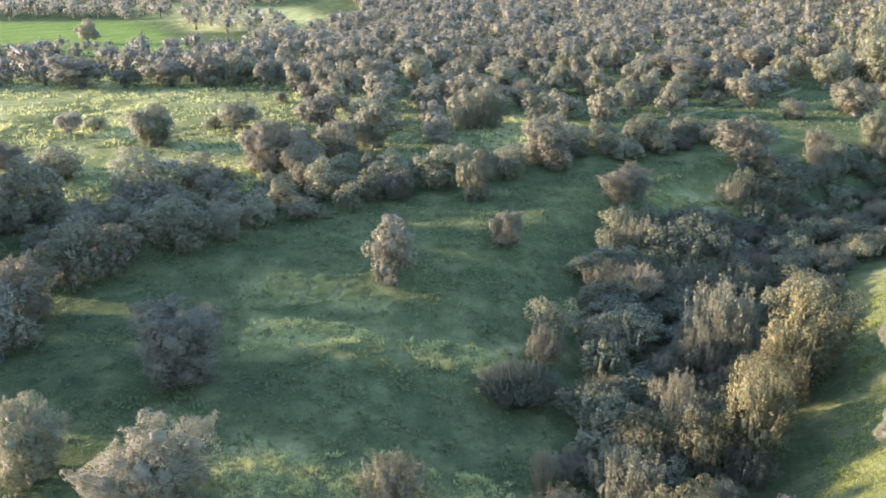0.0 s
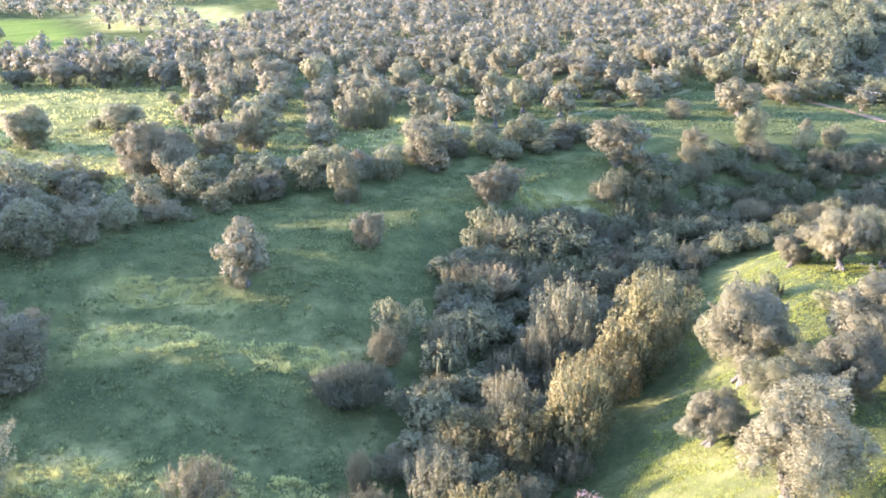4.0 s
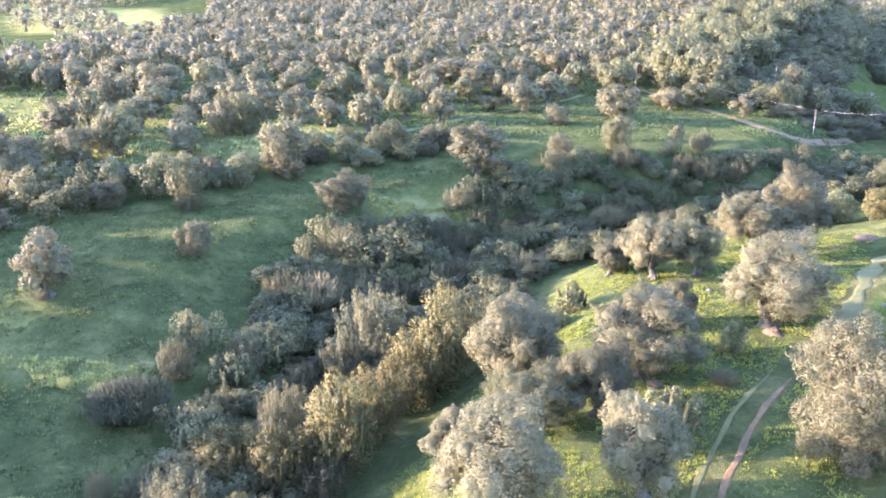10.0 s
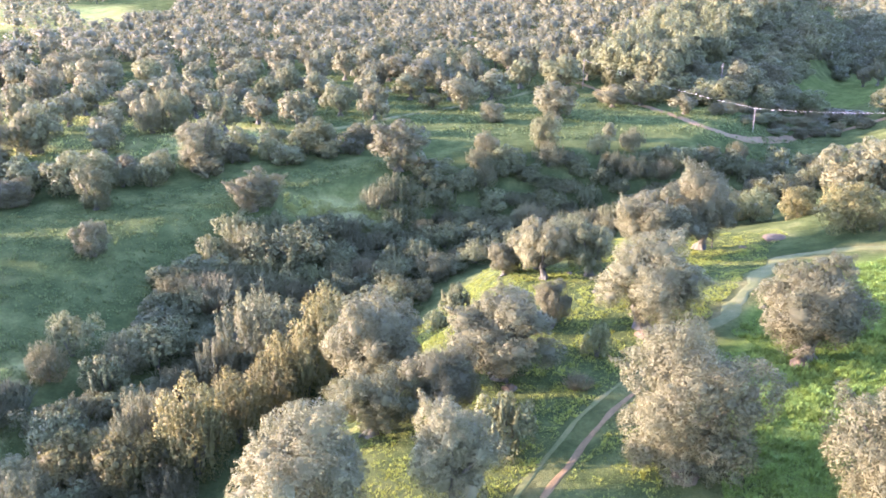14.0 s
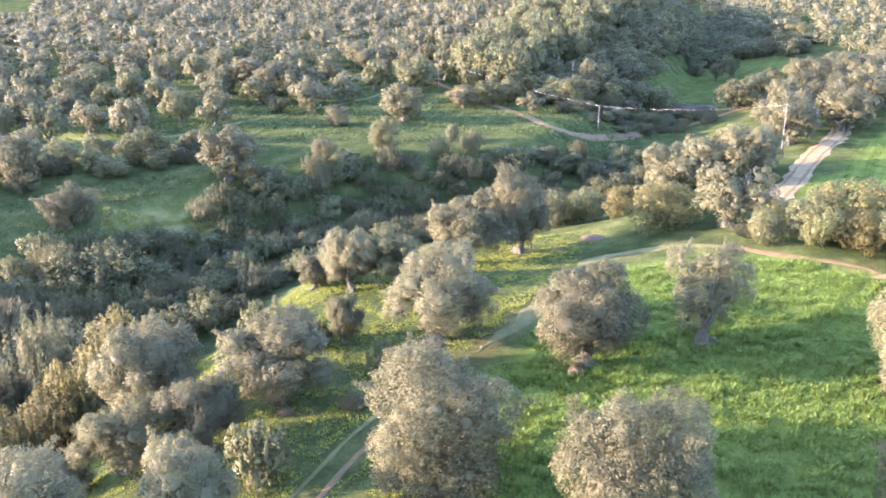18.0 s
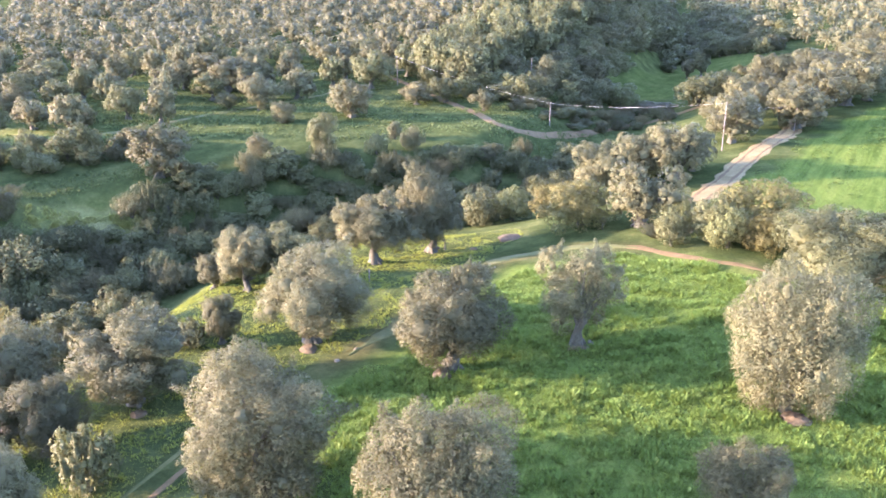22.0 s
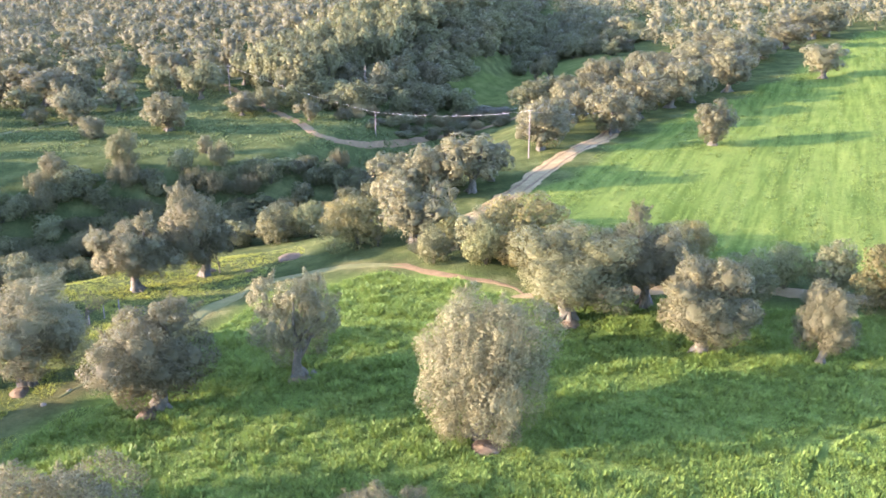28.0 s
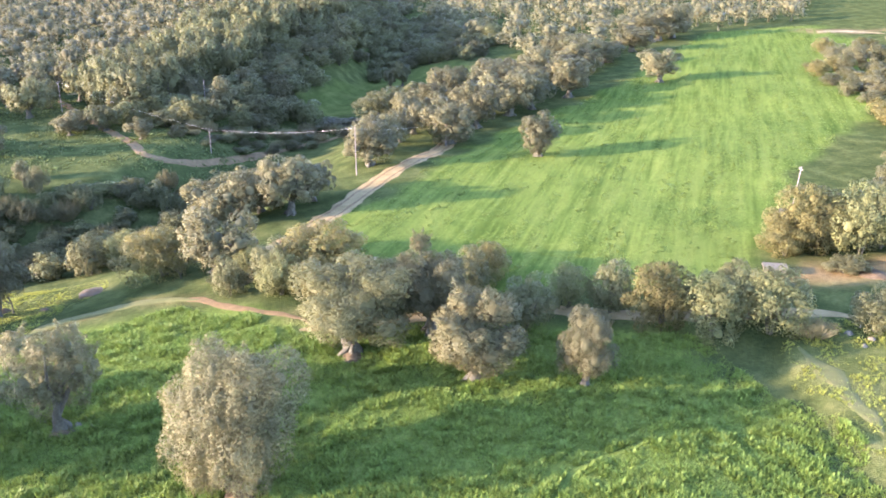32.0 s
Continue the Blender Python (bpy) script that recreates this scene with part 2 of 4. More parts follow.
def ground_height(x, y):
    x, y = np.asarray(x, float), np.asarray(y, float)
    off, floor = along(GULLY, x, y)
    right = -1.0 + 0.032 * (x - 85) + 0.9 * smooth(100, 122, x) - 0.042 * np.clip(70 - x, 0, 60) + 2.0 * np.exp(-((x - 100) / 15) ** 2 - ((y - 79) / 26) ** 2) - 1.6 * smooth(124, 141, x) * smooth(108, 130, y) * smooth(230, 170, x)
    right = np.clip(right, -6, 9) - 2.9 * np.exp(-((x - 78) / 22) ** 2 - ((y - 96) / 14) ** 2)
    left = np.where(y < 139, -6 + (y - 78) * 0.1, 0.1 + (y - 139) * 0.03)
    # the 9 m western rise, mostly out of view, is added to lengthen shade
    left = np.clip(left, -9, 9) + 9.0 * smooth(-44, -95, x) * smooth(125, 100, y) + 5.0 * smooth(85, 130, x) * smooth(180, 240, y)
    z = np.where(off > 0, floor + (right - floor) * smooth(6 - 4 * smooth(96, 112, y), 21, off), floor + (left - floor) * smooth(1.5, 32 - 16 * smooth(95, 128, y) - 2 * smooth(160, 200, y), -off))
    bank, _ = along([(138, 49, 0), (134.5, 44, 0), (131.5, 37, 0), (128, 27, 0), (122, 10, 0)], x, y)
    z = z - 0.7 * smooth(0, 0.9, bank) * smooth(14, 5, bank) * smooth(50, 47, y)
    rough = 0.35 * value_noise(x, y, 19, 1) + 0.14 * value_noise(x, y, 6.3, 2) + 0.05 * value_noise(x, y, 2.1, 3)
    far = smooth(400, 2500, np.hypot(x, y))
    return z + rough + far * 10 * value_noise(x, y, 700, 5)


def polygon_mask(points, x, y, edge=3.0):
    """1 inside the plan polygon, 0 outside, with a ragged edge."""
    inside = np.zeros(np.shape(x), bool)
    best = np.full(np.shape(x), 1e9)
    for (ax, ay), (bx, by) in zip(points, points[1:] + points[:1]):
        cross = ((ay > y) != (by > y)) & (x < (bx - ax) * (y - ay) / ((by - ay) or 1e-9) + ax)
        inside ^= cross
        dx, dy = bx - ax, by - ay
        f = np.clip(((x - ax) * dx + (y - ay) * dy) / (dx * dx + dy * dy), 0, 1)
        best = np.minimum(best, np.hypot(x - ax - f * dx, y - ay - f * dy))
    signed = np.where(inside, best, -best) + edge * 0.7 * value_noise(x, y, edge * 1.7, 11)
    return smooth(-edge / 2, edge / 2, signed)


CROP_NEAR = [(57, 30), (60.1, 45.3), (63.1, 58.2), (72, 68), (80.8, 78.3), (91.0, 78.1), (98.6, 69.8), (102.9, 63.2), (115.6, 61.2), (130, 53), (128, 38), (110, 15), (60, 15)]
CROP_FAR = [(106.6, 84.2), (113.3, 96.3), (124, 105), (142.3, 123.9), (164.0, 141.3), (193.5, 158.2), (230, 188), (262, 215), (300, 210), (280, 175), (250, 140), (225, 118), (200, 100), (172, 84), (158, 70), (146, 60), (130, 60), (115.4, 68.8)]
CROP_WEST = [(-230, 232), (-99, 229), (-64, 232), (-70, 252), (-82, 272), (-108, 318), (-230, 345)]
CROP_VALLEY = [(127, 177), (130, 186), (145, 206), (158, 216), (176, 230), (184, 210), (172, 194), (160, 192), (147, 185), (135, 177)]
DRY_WEST = [(-150, 120), (-62, 108), (-28, 112), (0, 126), (22, 138), (-2, 170), (-50, 200), (-160, 205)]
DRY_FAR = [(-80, 292), (-48, 296), (-40, 330), (-60, 372), (-130, 400)]
# bands of meadow the sun reaches; their brightness is put into the ground colour
LIT_STRIP = [(-19, 78), (0, 75.5), (6, 75), (6, 71), (-4, 72), (-19, 73.5)]
STRIP_NEAR = [(-18, 59), (-6, 57), (5, 56), (5, 51), (-6, 52.5), (-18, 54)]
STRIP_BACK = [(-19, 88), (-8, 86), (-7, 81), (-19, 83)]
STRIP_GULLY = [(27, 114.5), (41, 117.5), (41, 114), (28, 111)]

DRY_EAST = [(134, 46), (141, 49), (150, 40), (150, 15), (126, 15), (131, 36)]
RED_BANK = [(144, 57), (150, 53), (157, 50), (160, 54), (150, 59)]
FAR_BANK = [(284, 203), (292, 204), (306, 190), (300, 184), (290, 192)]


def ground():
    def steps(low, high, step, far):
        core = list(np.arange(low, high + step, step))
        out, gap = [], step
        at = core[-1]
        while at < far:
            gap *= 1.17
            at += gap
            out.append(at)
        back, gap, at = [], step, core[0]
        while at > -far:
            gap *= 1.17
            at -= gap
            back.append(at)
        return np.array(back[::-1] + core + out)
    xs, ys = steps(-70, 250, 1.0, 4000), steps(24, 240, 1.0, 4000)
    gx, gy = np.meshgrid(xs, ys)
    gz = ground_height(gx, gy)
    nx, ny = len(xs), len(ys)
    verts = np.stack([gx.ravel(), gy.ravel(), gz.ravel()], 1)
    i = (np.arange(ny - 1)[:, None] * nx + np.arange(nx - 1)[None]).ravel()
    faces = np.stack([i, i + 1, i + 1 + nx, i + nx], 1)
    me = mesh_from("ground", verts, faces, GROUND, smooth_shade=True)
    x, y = gx.ravel(), gy.ravel()
    # the valley's shade is put in by colour: mostly dark meadow, little crop
    crop = np.maximum.reduce([polygon_mask(c, x, y) * share for c, share in ((CROP_NEAR, 1), (CROP_FAR, 1), (CROP_WEST, 1), (CROP_VALLEY, 0.3))])
    dry = np.maximum(polygon_mask(DRY_WEST, x, y, 12) * (0.38 + 0.4 * value_noise(x, y, 14, 21)), polygon_mask(DRY_FAR, x, y, 15) * 0.9)
    # sunlit strips, painted with the paler dry-grass colour
    for lit_zone in (STRIP_NEAR, STRIP_BACK, STRIP_GULLY):
        dry = np.maximum(dry, polygon_mask(lit_zone, x, y, 4) * 0.4)
    dry = np.maximum(dry, np.maximum(polygon_mask(LIT_STRIP, x, y, 5) * 0.6, polygon_mask(DRY_EAST, x, y, 5) * 0.16))
    off, _ = along(GULLY, x, y)
    bank = np.exp(-((off - 17) / 9) ** 2) * smooth(30, 50, y) * smooth(110, 90, y)
    dry = np.maximum(dry, np.clip(0.14 * bank * (0.6 + value_noise(x, y, 5, 31)), 0, 1))
    worn, _ = along([(a, b, 0) for a, b in TRACK], x, y)
    worn = smooth(2.0, 0.6, np.abs(worn)) * (0.2 + 0.2 * value_noise(x, y, 3.1, 71))
    # up to half of the dry colour mixed in from 400 to 900 m
    distant = smooth(400, 900, np.hypot(x, y)) * 0.5
    for name, values in (("crop", crop), ("dry", np.clip(np.maximum(dry, distant), 0, 1)), ("soil", np.maximum.reduce([worn, np.clip(0.9 * value_noise(x, y, 9, 41) - 0.78, 0, 1) * (1 - crop), np.maximum(polygon_mask(RED_BANK, x, y, 3), polygon_mask(FAR_BANK, x, y, 5)) * 0.9]))):
        me.attributes.new(name, "FLOAT", "POINT").data.foreach_set("value", np.ascontiguousarray(values, np.float32))
    tagged(new("ground", me), "rolling grassland with a gully and green crop fields", "ground", kind="structure")


# ---- mesh tools ----
def mesh_from(name, verts, faces, mat, smooth_shade=False, normals=None):
    """A mesh of quads (or triangles) from arrays."""
    verts, faces = np.ascontiguousarray(verts, np.float32), np.ascontiguousarray(faces, np.int32)
    me = bpy.data.meshes.new(name)
    k = faces.shape[1]
    me.vertices.add(len(verts))
    me.vertices.foreach_set("co", verts.ravel())
    me.loops.add(faces.size)
    me.loops.foreach_set("vertex_index", faces.ravel())
    me.polygons.add(len(faces))
    me.polygons.foreach_set("loop_start", np.arange(0, faces.size, k, dtype=np.int32))
    me.polygons.foreach_set("use_smooth", np.full(len(faces), smooth_shade))
    me.update(calc_edges=True)
    me.materials.append(mat)
    if normals is not None:
        me.normals_split_custom_set_from_vertices(np.ascontiguousarray(normals, np.float32))
    return me


def unit(v):
    return v / np.maximum(np.linalg.norm(v, axis=-1, keepdims=True), 1e-9)


def tube(points, radii, sides=7, lump=0.0, rng=None):
    """A tapered, lumpy tube along points, closed at both ends by its taper."""
    points, radii = np.array(points, float), np.array(radii, float)
    verts, faces = [], []
    for k, p in enumerate(points):
        way = unit(points[min(k + 1, len(points) - 1)] - points[max(k - 1, 0)])
        a = unit(np.cross(way, (0.31, 0.95, 0.1)))
        b = np.cross(way, a)
        for s in range(sides):
            f = 2 * math.pi * s / sides
            r = radii[k] * (1 + (lump * rng.uniform(-1, 1) if lump else 0))
            verts.append(p + r * (a * math.cos(f) + b * math.sin(f)))
    for k in range(len(points) - 1):
        for s in range(sides):
            c, d = k * sides + s, k * sides + (s + 1) % sides
            faces.append((c, d, d + sides, c + sides))
    return np.array(verts), np.array(faces)


def joined(pieces):
    verts, faces, count = [], [], 0
    extra = []
    for v, f, *more in pieces:
        verts.append(v)
        faces.append(np.asarray(f) + count)
        extra += more
        count += len(v)
    return (np.concatenate(verts), np.concatenate(faces)) + ((np.concatenate(extra),) if extra else ())


def softened(p, out, rng):
    """Normals of soft foliage: they follow the tuft and the crown rather than each leaf."""
    middle = np.array((0, 0, 0.45 * p[:, 2].max()))
    return unit(out * 0.7 + unit(p - middle) * 0.4 + (0, 0, 0.3) + rng.normal(size=p.shape) * 0.14)


def sprigs(rng, lobes, count, size, slim=0.5, upright=0.0, shell=0.3):
    """Leaf sprays strewn over the outer shell of overlapping lobes (rows of x, y, z, r), each a small pointed spray."""
    lobes = np.array(lobes)
    pick = rng.choice(len(lobes), count, p=lobes[:, 3] ** 2 / (lobes[:, 3] ** 2).sum())
    out = unit(rng.normal(size=(count, 3)) + (0, 0, 0.15))
    r = lobes[pick, 3] * (1.04 - shell * rng.random(count) ** 2)
    p = lobes[pick, :3] + out * r[:, None]
    deep = np.zeros(count, bool)
    for k, (x, y, z, lr) in enumerate(lobes):
        deep |= (np.linalg.norm(p - (x, y, z), axis=1) < 0.72 * lr) & (pick != k)
    keep = ~deep & (p[:, 2] > 0.05)
    p, out = p[keep], out[keep]
    n = len(p)
    axis = unit(rng.normal(size=(n, 3)) * 0.75 + out * (0.6 - 0.3 * upright) + np.array((0, 0, 1.0)) * (2.2 * upright - 0.15))
    wanted = out * 1.2 + rng.normal(size=(n, 3)) * 0.4
    side = unit(np.cross(axis, wanted))
    normal = np.cross(side, axis)
    length = size * rng.uniform(0.6, 1.35, (n, 1))
    a = p + axis * length * 0.6
    c, d = p + side * length * slim / 2 - axis * length * 0.4, p - side * length * slim / 2 - axis * length * 0.4 + normal * length * 0.12
    flat = unit(np.cross(c - a, d - a))
    soft = softened(p, out, rng)
    wrong = (flat * soft).sum(1, keepdims=True) < 0
    c, d, flat = np.where(wrong, d, c), np.where(wrong, c, d), np.where(wrong, -flat, flat)
    return np.stack([a, c, d], 1).reshape(-1, 3), np.arange(3 * n).reshape(-1, 3), np.repeat(unit(soft * 0.9 + flat * 0.16), 3, 0)


def thirds(piece):
    """The same piece with its quads split, and with normals that point away from the axis."""
    v, f = piece
    f = np.asarray(f)
    return v, np.concatenate([f[:, (0, 1, 2)], f[:, (0, 2, 3)]]), unit(v * (1, 1, 0) + (0, 0, 0.01))


BALL = None


def cores(rng, lobes, share=0.78):
    """The dense leafy inside of each lobe: a lumpy ball of quads."""
    global BALL
    if BALL is None:
        lat, lon = 5, 8
        v = [(math.sin(math.pi * (i + 0.5) / lat) * math.cos(2 * math.pi * j / lon), math.sin(math.pi * (i + 0.5) / lat) * math.sin(2 * math.pi * j / lon), math.cos(math.pi * (i + 0.5) / lat)) for i in range(lat) for j in range(lon)]
        f = [(i * lon + j, (i + 1) * lon + j, (i + 1) * lon + (j + 1) % lon, i * lon + (j + 1) % lon) for i in range(lat - 1) for j in range(lon)]
        f += [(0, 2, 4, 6), (32, 38, 36, 34)]
        BALL = np.array(v), np.array(f)
    out = []
    tri = np.concatenate([BALL[1][:, (0, 1, 2)], BALL[1][:, (0, 2, 3)]])
    for x, y, z, r in lobes:
        v = BALL[0] * (r * share) * rng.uniform(0.85, 1.12, (len(BALL[0]), 1)) + (x, y, z)
        v[:, 2] = np.maximum(v[:, 2], 0.04)
        out.append((v, tri, BALL[0] * 1.0))
    v, f, n = joined(out)
    return v, f, softened(v, n, rng)


def crown_lobes(rng, width, low, high, count, swell=0.36, skew=0.5):
    """Lobes heaped into an uneven crown, width across, between two heights."""
    rx, rz, zc = width / 2, (high - low) / 2, (high + low) / 2
    lobes = [(0, 0, zc, 0.55 * min(rx, rz))]
    lean, turn = rng.normal(size=2) * 0.12 * width * skew, rng.uniform(0, 6.28)
    wave = rng.uniform(0, 6.28, 3)
    for k in range(count):
        up = 1 - 2 * (k + 0.5) / count
        a = turn + 2.39996 * k + rng.uniform(-0.35, 0.35)
        flat = math.sqrt(1 - up * up)
        d = unit(np.array((flat * math.cos(a), flat * math.sin(a), up)) + rng.normal(size=3) * 0.14)
        f = rng.uniform(0.52, 0.84) + 0.09 * math.sin(2 * a + wave[0]) + 0.07 * math.sin(3 * up * 2 + a + wave[1])
        r = swell * min(rx, rz * 1.15) * rng.uniform(0.6, 1.32)
        z = zc + d[2] * rz * f
        lobes.append((d[0] * rx * f + lean[0] * (z - low) / (high - low), d[1] * rx * f + lean[1] * (z - low) / (high - low), max(z, low + 0.5 * r), r))
    return lobes


def tufted(rng, heap, each, share):
    """Smaller tufts that sit on the skin of each lobe."""
    out = []
    for x, y, z, r in heap:
        for k in range(each):
            d = unit(rng.normal(size=3) + (0, 0, 0.25))
            s = r * share * rng.uniform(0.65, 1.35)
            p = np.array((x, y, z)) + d * r * rng.uniform(0.8, 1.02)
            if p[2] > s * 0.6:
                out.append((*p, s))
    return out


def part(name, data, parent, label=""):
    ob = new(name, data)
    ob.parent = parent
    return tagged(ob, label) if label else ob


def thing(name, label, category, group=""):
    return tagged(new(name), label, category, group)


def ground_at(x, y):
    return float(ground_height(x, y))


# ---- trees and bushes ----
def olive_parts(seed, leaves, size, dense=False, tall=7.0, width=7.0, leaf=OLIVE, lobes=20, limbs=4, each=7, fine=False, core=0.46):
    """Meshes of one olive tree of about that size: trunk, limbs and crown."""
    rng = np.random.default_rng(seed)
    low = 0.35 if dense else tall * (0.15 if fine else 0.14)
    heap = crown_lobes(rng, width, low, tall, lobes)
    if dense:
        for k in range(8):
            a, r = 0.785 * k + rng.uniform(-0.3, 0.3), width * rng.uniform(0.2, 0.31)
            heap.append((r * math.cos(a), r * math.sin(a), tall * rng.uniform(0.13, 0.24), width * rng.uniform(0.1, 0.14)))
    made = {}
    lean, fork = rng.normal(size=2) * 0.25, tall * (0.16 if dense else 0.2)
    foot = [(0, 0, -0.3), (lean[0] * 0.2, lean[1] * 0.2, fork * 0.35), (lean[0] * 0.6, lean[1] * 0.6, fork * 0.7), (lean[0], lean[1], fork * 1.15)]
    thick = tall * 0.06
    pieces = [tube(foot, [thick * 1.7, thick * 1.05, thick * 0.85, thick * 0.55], 9, 0.2, rng)]
    for k in range(4):
        a = rng.uniform(0, 6.28)
        pieces.append(tube([(math.cos(a) * thick * 2.2, math.sin(a) * thick * 2.2, -0.15), (math.cos(a) * thick, math.sin(a) * thick, fork * 0.25), (0, 0, fork * 0.6)], [thick * 0.3, thick * 0.5, thick * 0.25], 6, 0.2, rng))
    v, f = joined(pieces)
    made["trunk"] = mesh_from("trunk", v, f, BARK, True)
    for k in range(limbs):
        goal = np.array(heap[1 + (k * 3) % (len(heap) - 1)][:3])
        root = np.array((lean[0], lean[1], fork * 0.9))
        mid = root + (goal - root) * 0.5 + rng.normal(size=3) * 0.3
        v, f = tube([root, root + (mid - root) * 0.5 + rng.normal(size=3) * 0.15, mid, goal], [thick * 0.6, thick * 0.48, thick * 0.34, thick * 0.12], 6, 0.18, rng)
        made["limb%d" % k] = mesh_from("limb", v, f, BARK, True)
    if fine:
        tufts = tufted(rng, heap, each, 0.3)
        tips = [h for h in heap[1:] if h[2] > (low + tall) / 2]
        for k in range(12):
            x, y, z, s = tips[rng.integers(len(tips))]
            way = unit(np.array((x * 0.5, y * 0.5, 1.2)) / width + rng.normal(size=3) * 0.25)
            for step in range(4):
                tufts.append((*(np.array((x, y, z)) + way * s * (0.9 + 0.22 * step)), s * (0.26 - 0.045 * step)))
        pieces = [cores(rng, heap, core), sprigs(rng, tufts, int(leaves * 0.68), size, 0.34, 0.12, 0.8), sprigs(rng, heap, int(leaves * 0.32), size * 1.15, 0.38, 0.05, 0.5)]
    else:
        tufts = tufted(rng, heap, each, 0.34)
        pieces = [cores(rng, heap, 0.42), sprigs(rng, tufts, int(leaves * 0.78), size, 0.32, 0.1, 0.45), sprigs(rng, heap, int(leaves * 0.22), size * 1.5, 0.45)]
    v, f, n = joined(pieces)
    made["crown"] = mesh_from("crown", v, f, leaf, True, n)
    return made


def bush_parts(seed, leaves, size, leaf, tall=4.0, width=4.5, slim=0.34, upright=0.0, lobes=12, core=0.26):
    rng = np.random.default_rng(seed)
    plumed = upright > 0.5
    heap = crown_lobes(rng, width, 0.0, tall * (0.72 if plumed else 1.0), lobes, 0.42)
    shoots = []
    for k in range(46 if plumed else int(90 * max(0, upright - 0.2))):
        a, r = rng.uniform(0, 6.28), math.sqrt(rng.random())
        x, y = math.cos(a) * r * width * 0.46, math.sin(a) * r * width * 0.46
        foot, rise = tall * (0.36 + 0.34 * (1 - r * r)), tall * rng.uniform(0.18, 0.42)
        for s in range(5):
            shoots.append((x * (1 + 0.03 * s), y * (1 + 0.03 * s), foot + rise * s / 4, width * ((0.06 if plumed else 0.05) - 0.008 * s)))
    fine = [cores(rng, heap, core)] if core else []
    if shoots:
        fine += [sprigs(rng, shoots, int(leaves * 0.5), size, slim * 0.8, 0.75), sprigs(rng, tufted(rng, heap, 5, 0.36), int(leaves * 0.3), size, slim, upright), sprigs(rng, heap, int(leaves * 0.2), size, slim * 1.5, upright)]
    else:
        fine += [sprigs(rng, tufted(rng, heap, 5, 0.36), int(leaves * 0.65), size, slim, upright), sprigs(rng, heap, int(leaves * 0.35), size, slim * 1.5, upright)]
    v, f, n = joined(fine)
    stems = []
    for k in range(5):
        a = rng.uniform(0, 6.28)
        stems.append(tube([(0.1 * math.cos(a), 0.1 * math.sin(a), -0.2), (0.3 * math.cos(a), 0.3 * math.sin(a), tall * 0.2), (width * 0.2 * math.cos(a), width * 0.2 * math.sin(a), tall * 0.55)], [0.09, 0.07, 0.03], 5))
    sv, sf = joined(stems)
    return {"stem": mesh_from("stem", sv, sf, BARK, True), "crown": mesh_from("crown", v, f, leaf, True, n)}


def twig_parts(seed, count, tall=2.6, width=4.0, twig=TWIG):
    """A leafless bush: a dense sheaf of forking twigs."""
    rng = np.random.default_rng(seed)
    pieces = []
    for k in range(count):
        a, r = rng.uniform(0, 6.28), math.sqrt(rng.random())
        foot = np.array((math.cos(a) * r * width * 0.18, math.sin(a) * r * width * 0.18, -0.1))
        top = np.array((math.cos(a) * r * width * 0.5, math.sin(a) * r * width * 0.5, tall * (1 - 0.35 * r * r) * rng.uniform(0.75, 1.1)))
        mid = foot + (top - foot) * 0.55 + rng.normal(size=3) * 0.12
        pieces.append(tube([foot, mid, top], [0.045, 0.03, 0.008], 3))
        for s in range(3):
            start = mid + (top - mid) * rng.uniform(0, 0.6)
            pieces.append(tube([start, start + rng.normal(size=3) * 0.22 + (0, 0, 0.4)], [0.022, 0.006], 3))
    v, f = joined(pieces)
    return {"twiggy_crown": mesh_from("twiggy_crown", v, f, twig)}


def bare_tree_parts(seed, tall=5.0):
    rng = np.random.default_rng(seed)
    wood, fine = [], []

    def grow(at, way, length, radius, level):
        end = at + way * length
        mid = at + way * length * 0.5 + rng.normal(size=3) * length * 0.06
        (wood if level < 2 else fine).append(tube([at, mid, end], [radius, radius * 0.8, radius * 0.55], 5 if level < 2 else 3))
        if level < 5:
            for k in range(3 if level else 4):
                grow(end - way * length * rng.uniform(0, 0.3), unit(way + rng.normal(size=3) * 0.5 + (0, 0, 0.1)), length * rng.uniform(0.55, 0.8), radius * 0.55, level + 1)
    grow(np.array((0, 0, -0.1)), np.array((0, 0, 1.0)), tall * 0.3, tall * 0.025, 0)
    wv, wf = joined(wood)
    fv, ff = joined(fine)
    return {"trunk": mesh_from("trunk", wv, wf, BARK, True), "twiggy_crown": mesh_from("twiggy_crown", fv, ff, TWIG)}


PART_NAMES = {"trunk": "trunk", "crown": "crown", "stem": "stem", "twiggy_crown": "twiggy_crown"}


class Kind:
    """One kind of plant: its meshes are shared by all plants of the kind."""

    def __init__(self, name, meshes, tall, width, label, category, group):
        self.name, self.meshes, self.tall, self.width = name, meshes, tall, width
        self.label, self.category, self.group, self.first = label, category, group, None

    def plant(self, x, y, h, w, turn, label=""):
        m = pose(x, y, ground_at(x, y) - 0.05, 0, 0, turn) @ Matrix.Diagonal((w / self.width, w / self.width, h / self.tall, 1))
        if self.first is None:
            ob = self.first = thing(self.name, self.label, self.category, self.group)
            trunk = None
            for key, me in self.meshes.items():
                made = part(PART_NAMES.get(key, "limb"), me, trunk if key.startswith("limb") else ob)
                trunk = made if key == "trunk" else trunk
            ob.matrix_basis = m
        else:
            ob = self.first.copy()
            scene.collection.objects.link(ob)
            for child in self.first.children:
                twin = child.copy()
                scene.collection.objects.link(twin)
                twin.parent = ob
                for grandchild in child.children:
                    small = grandchild.copy()
                    scene.collection.objects.link(small)
                    small.parent = twin
            ob.matrix_basis = m
        if label:
            ob["label"] = label
        return ob


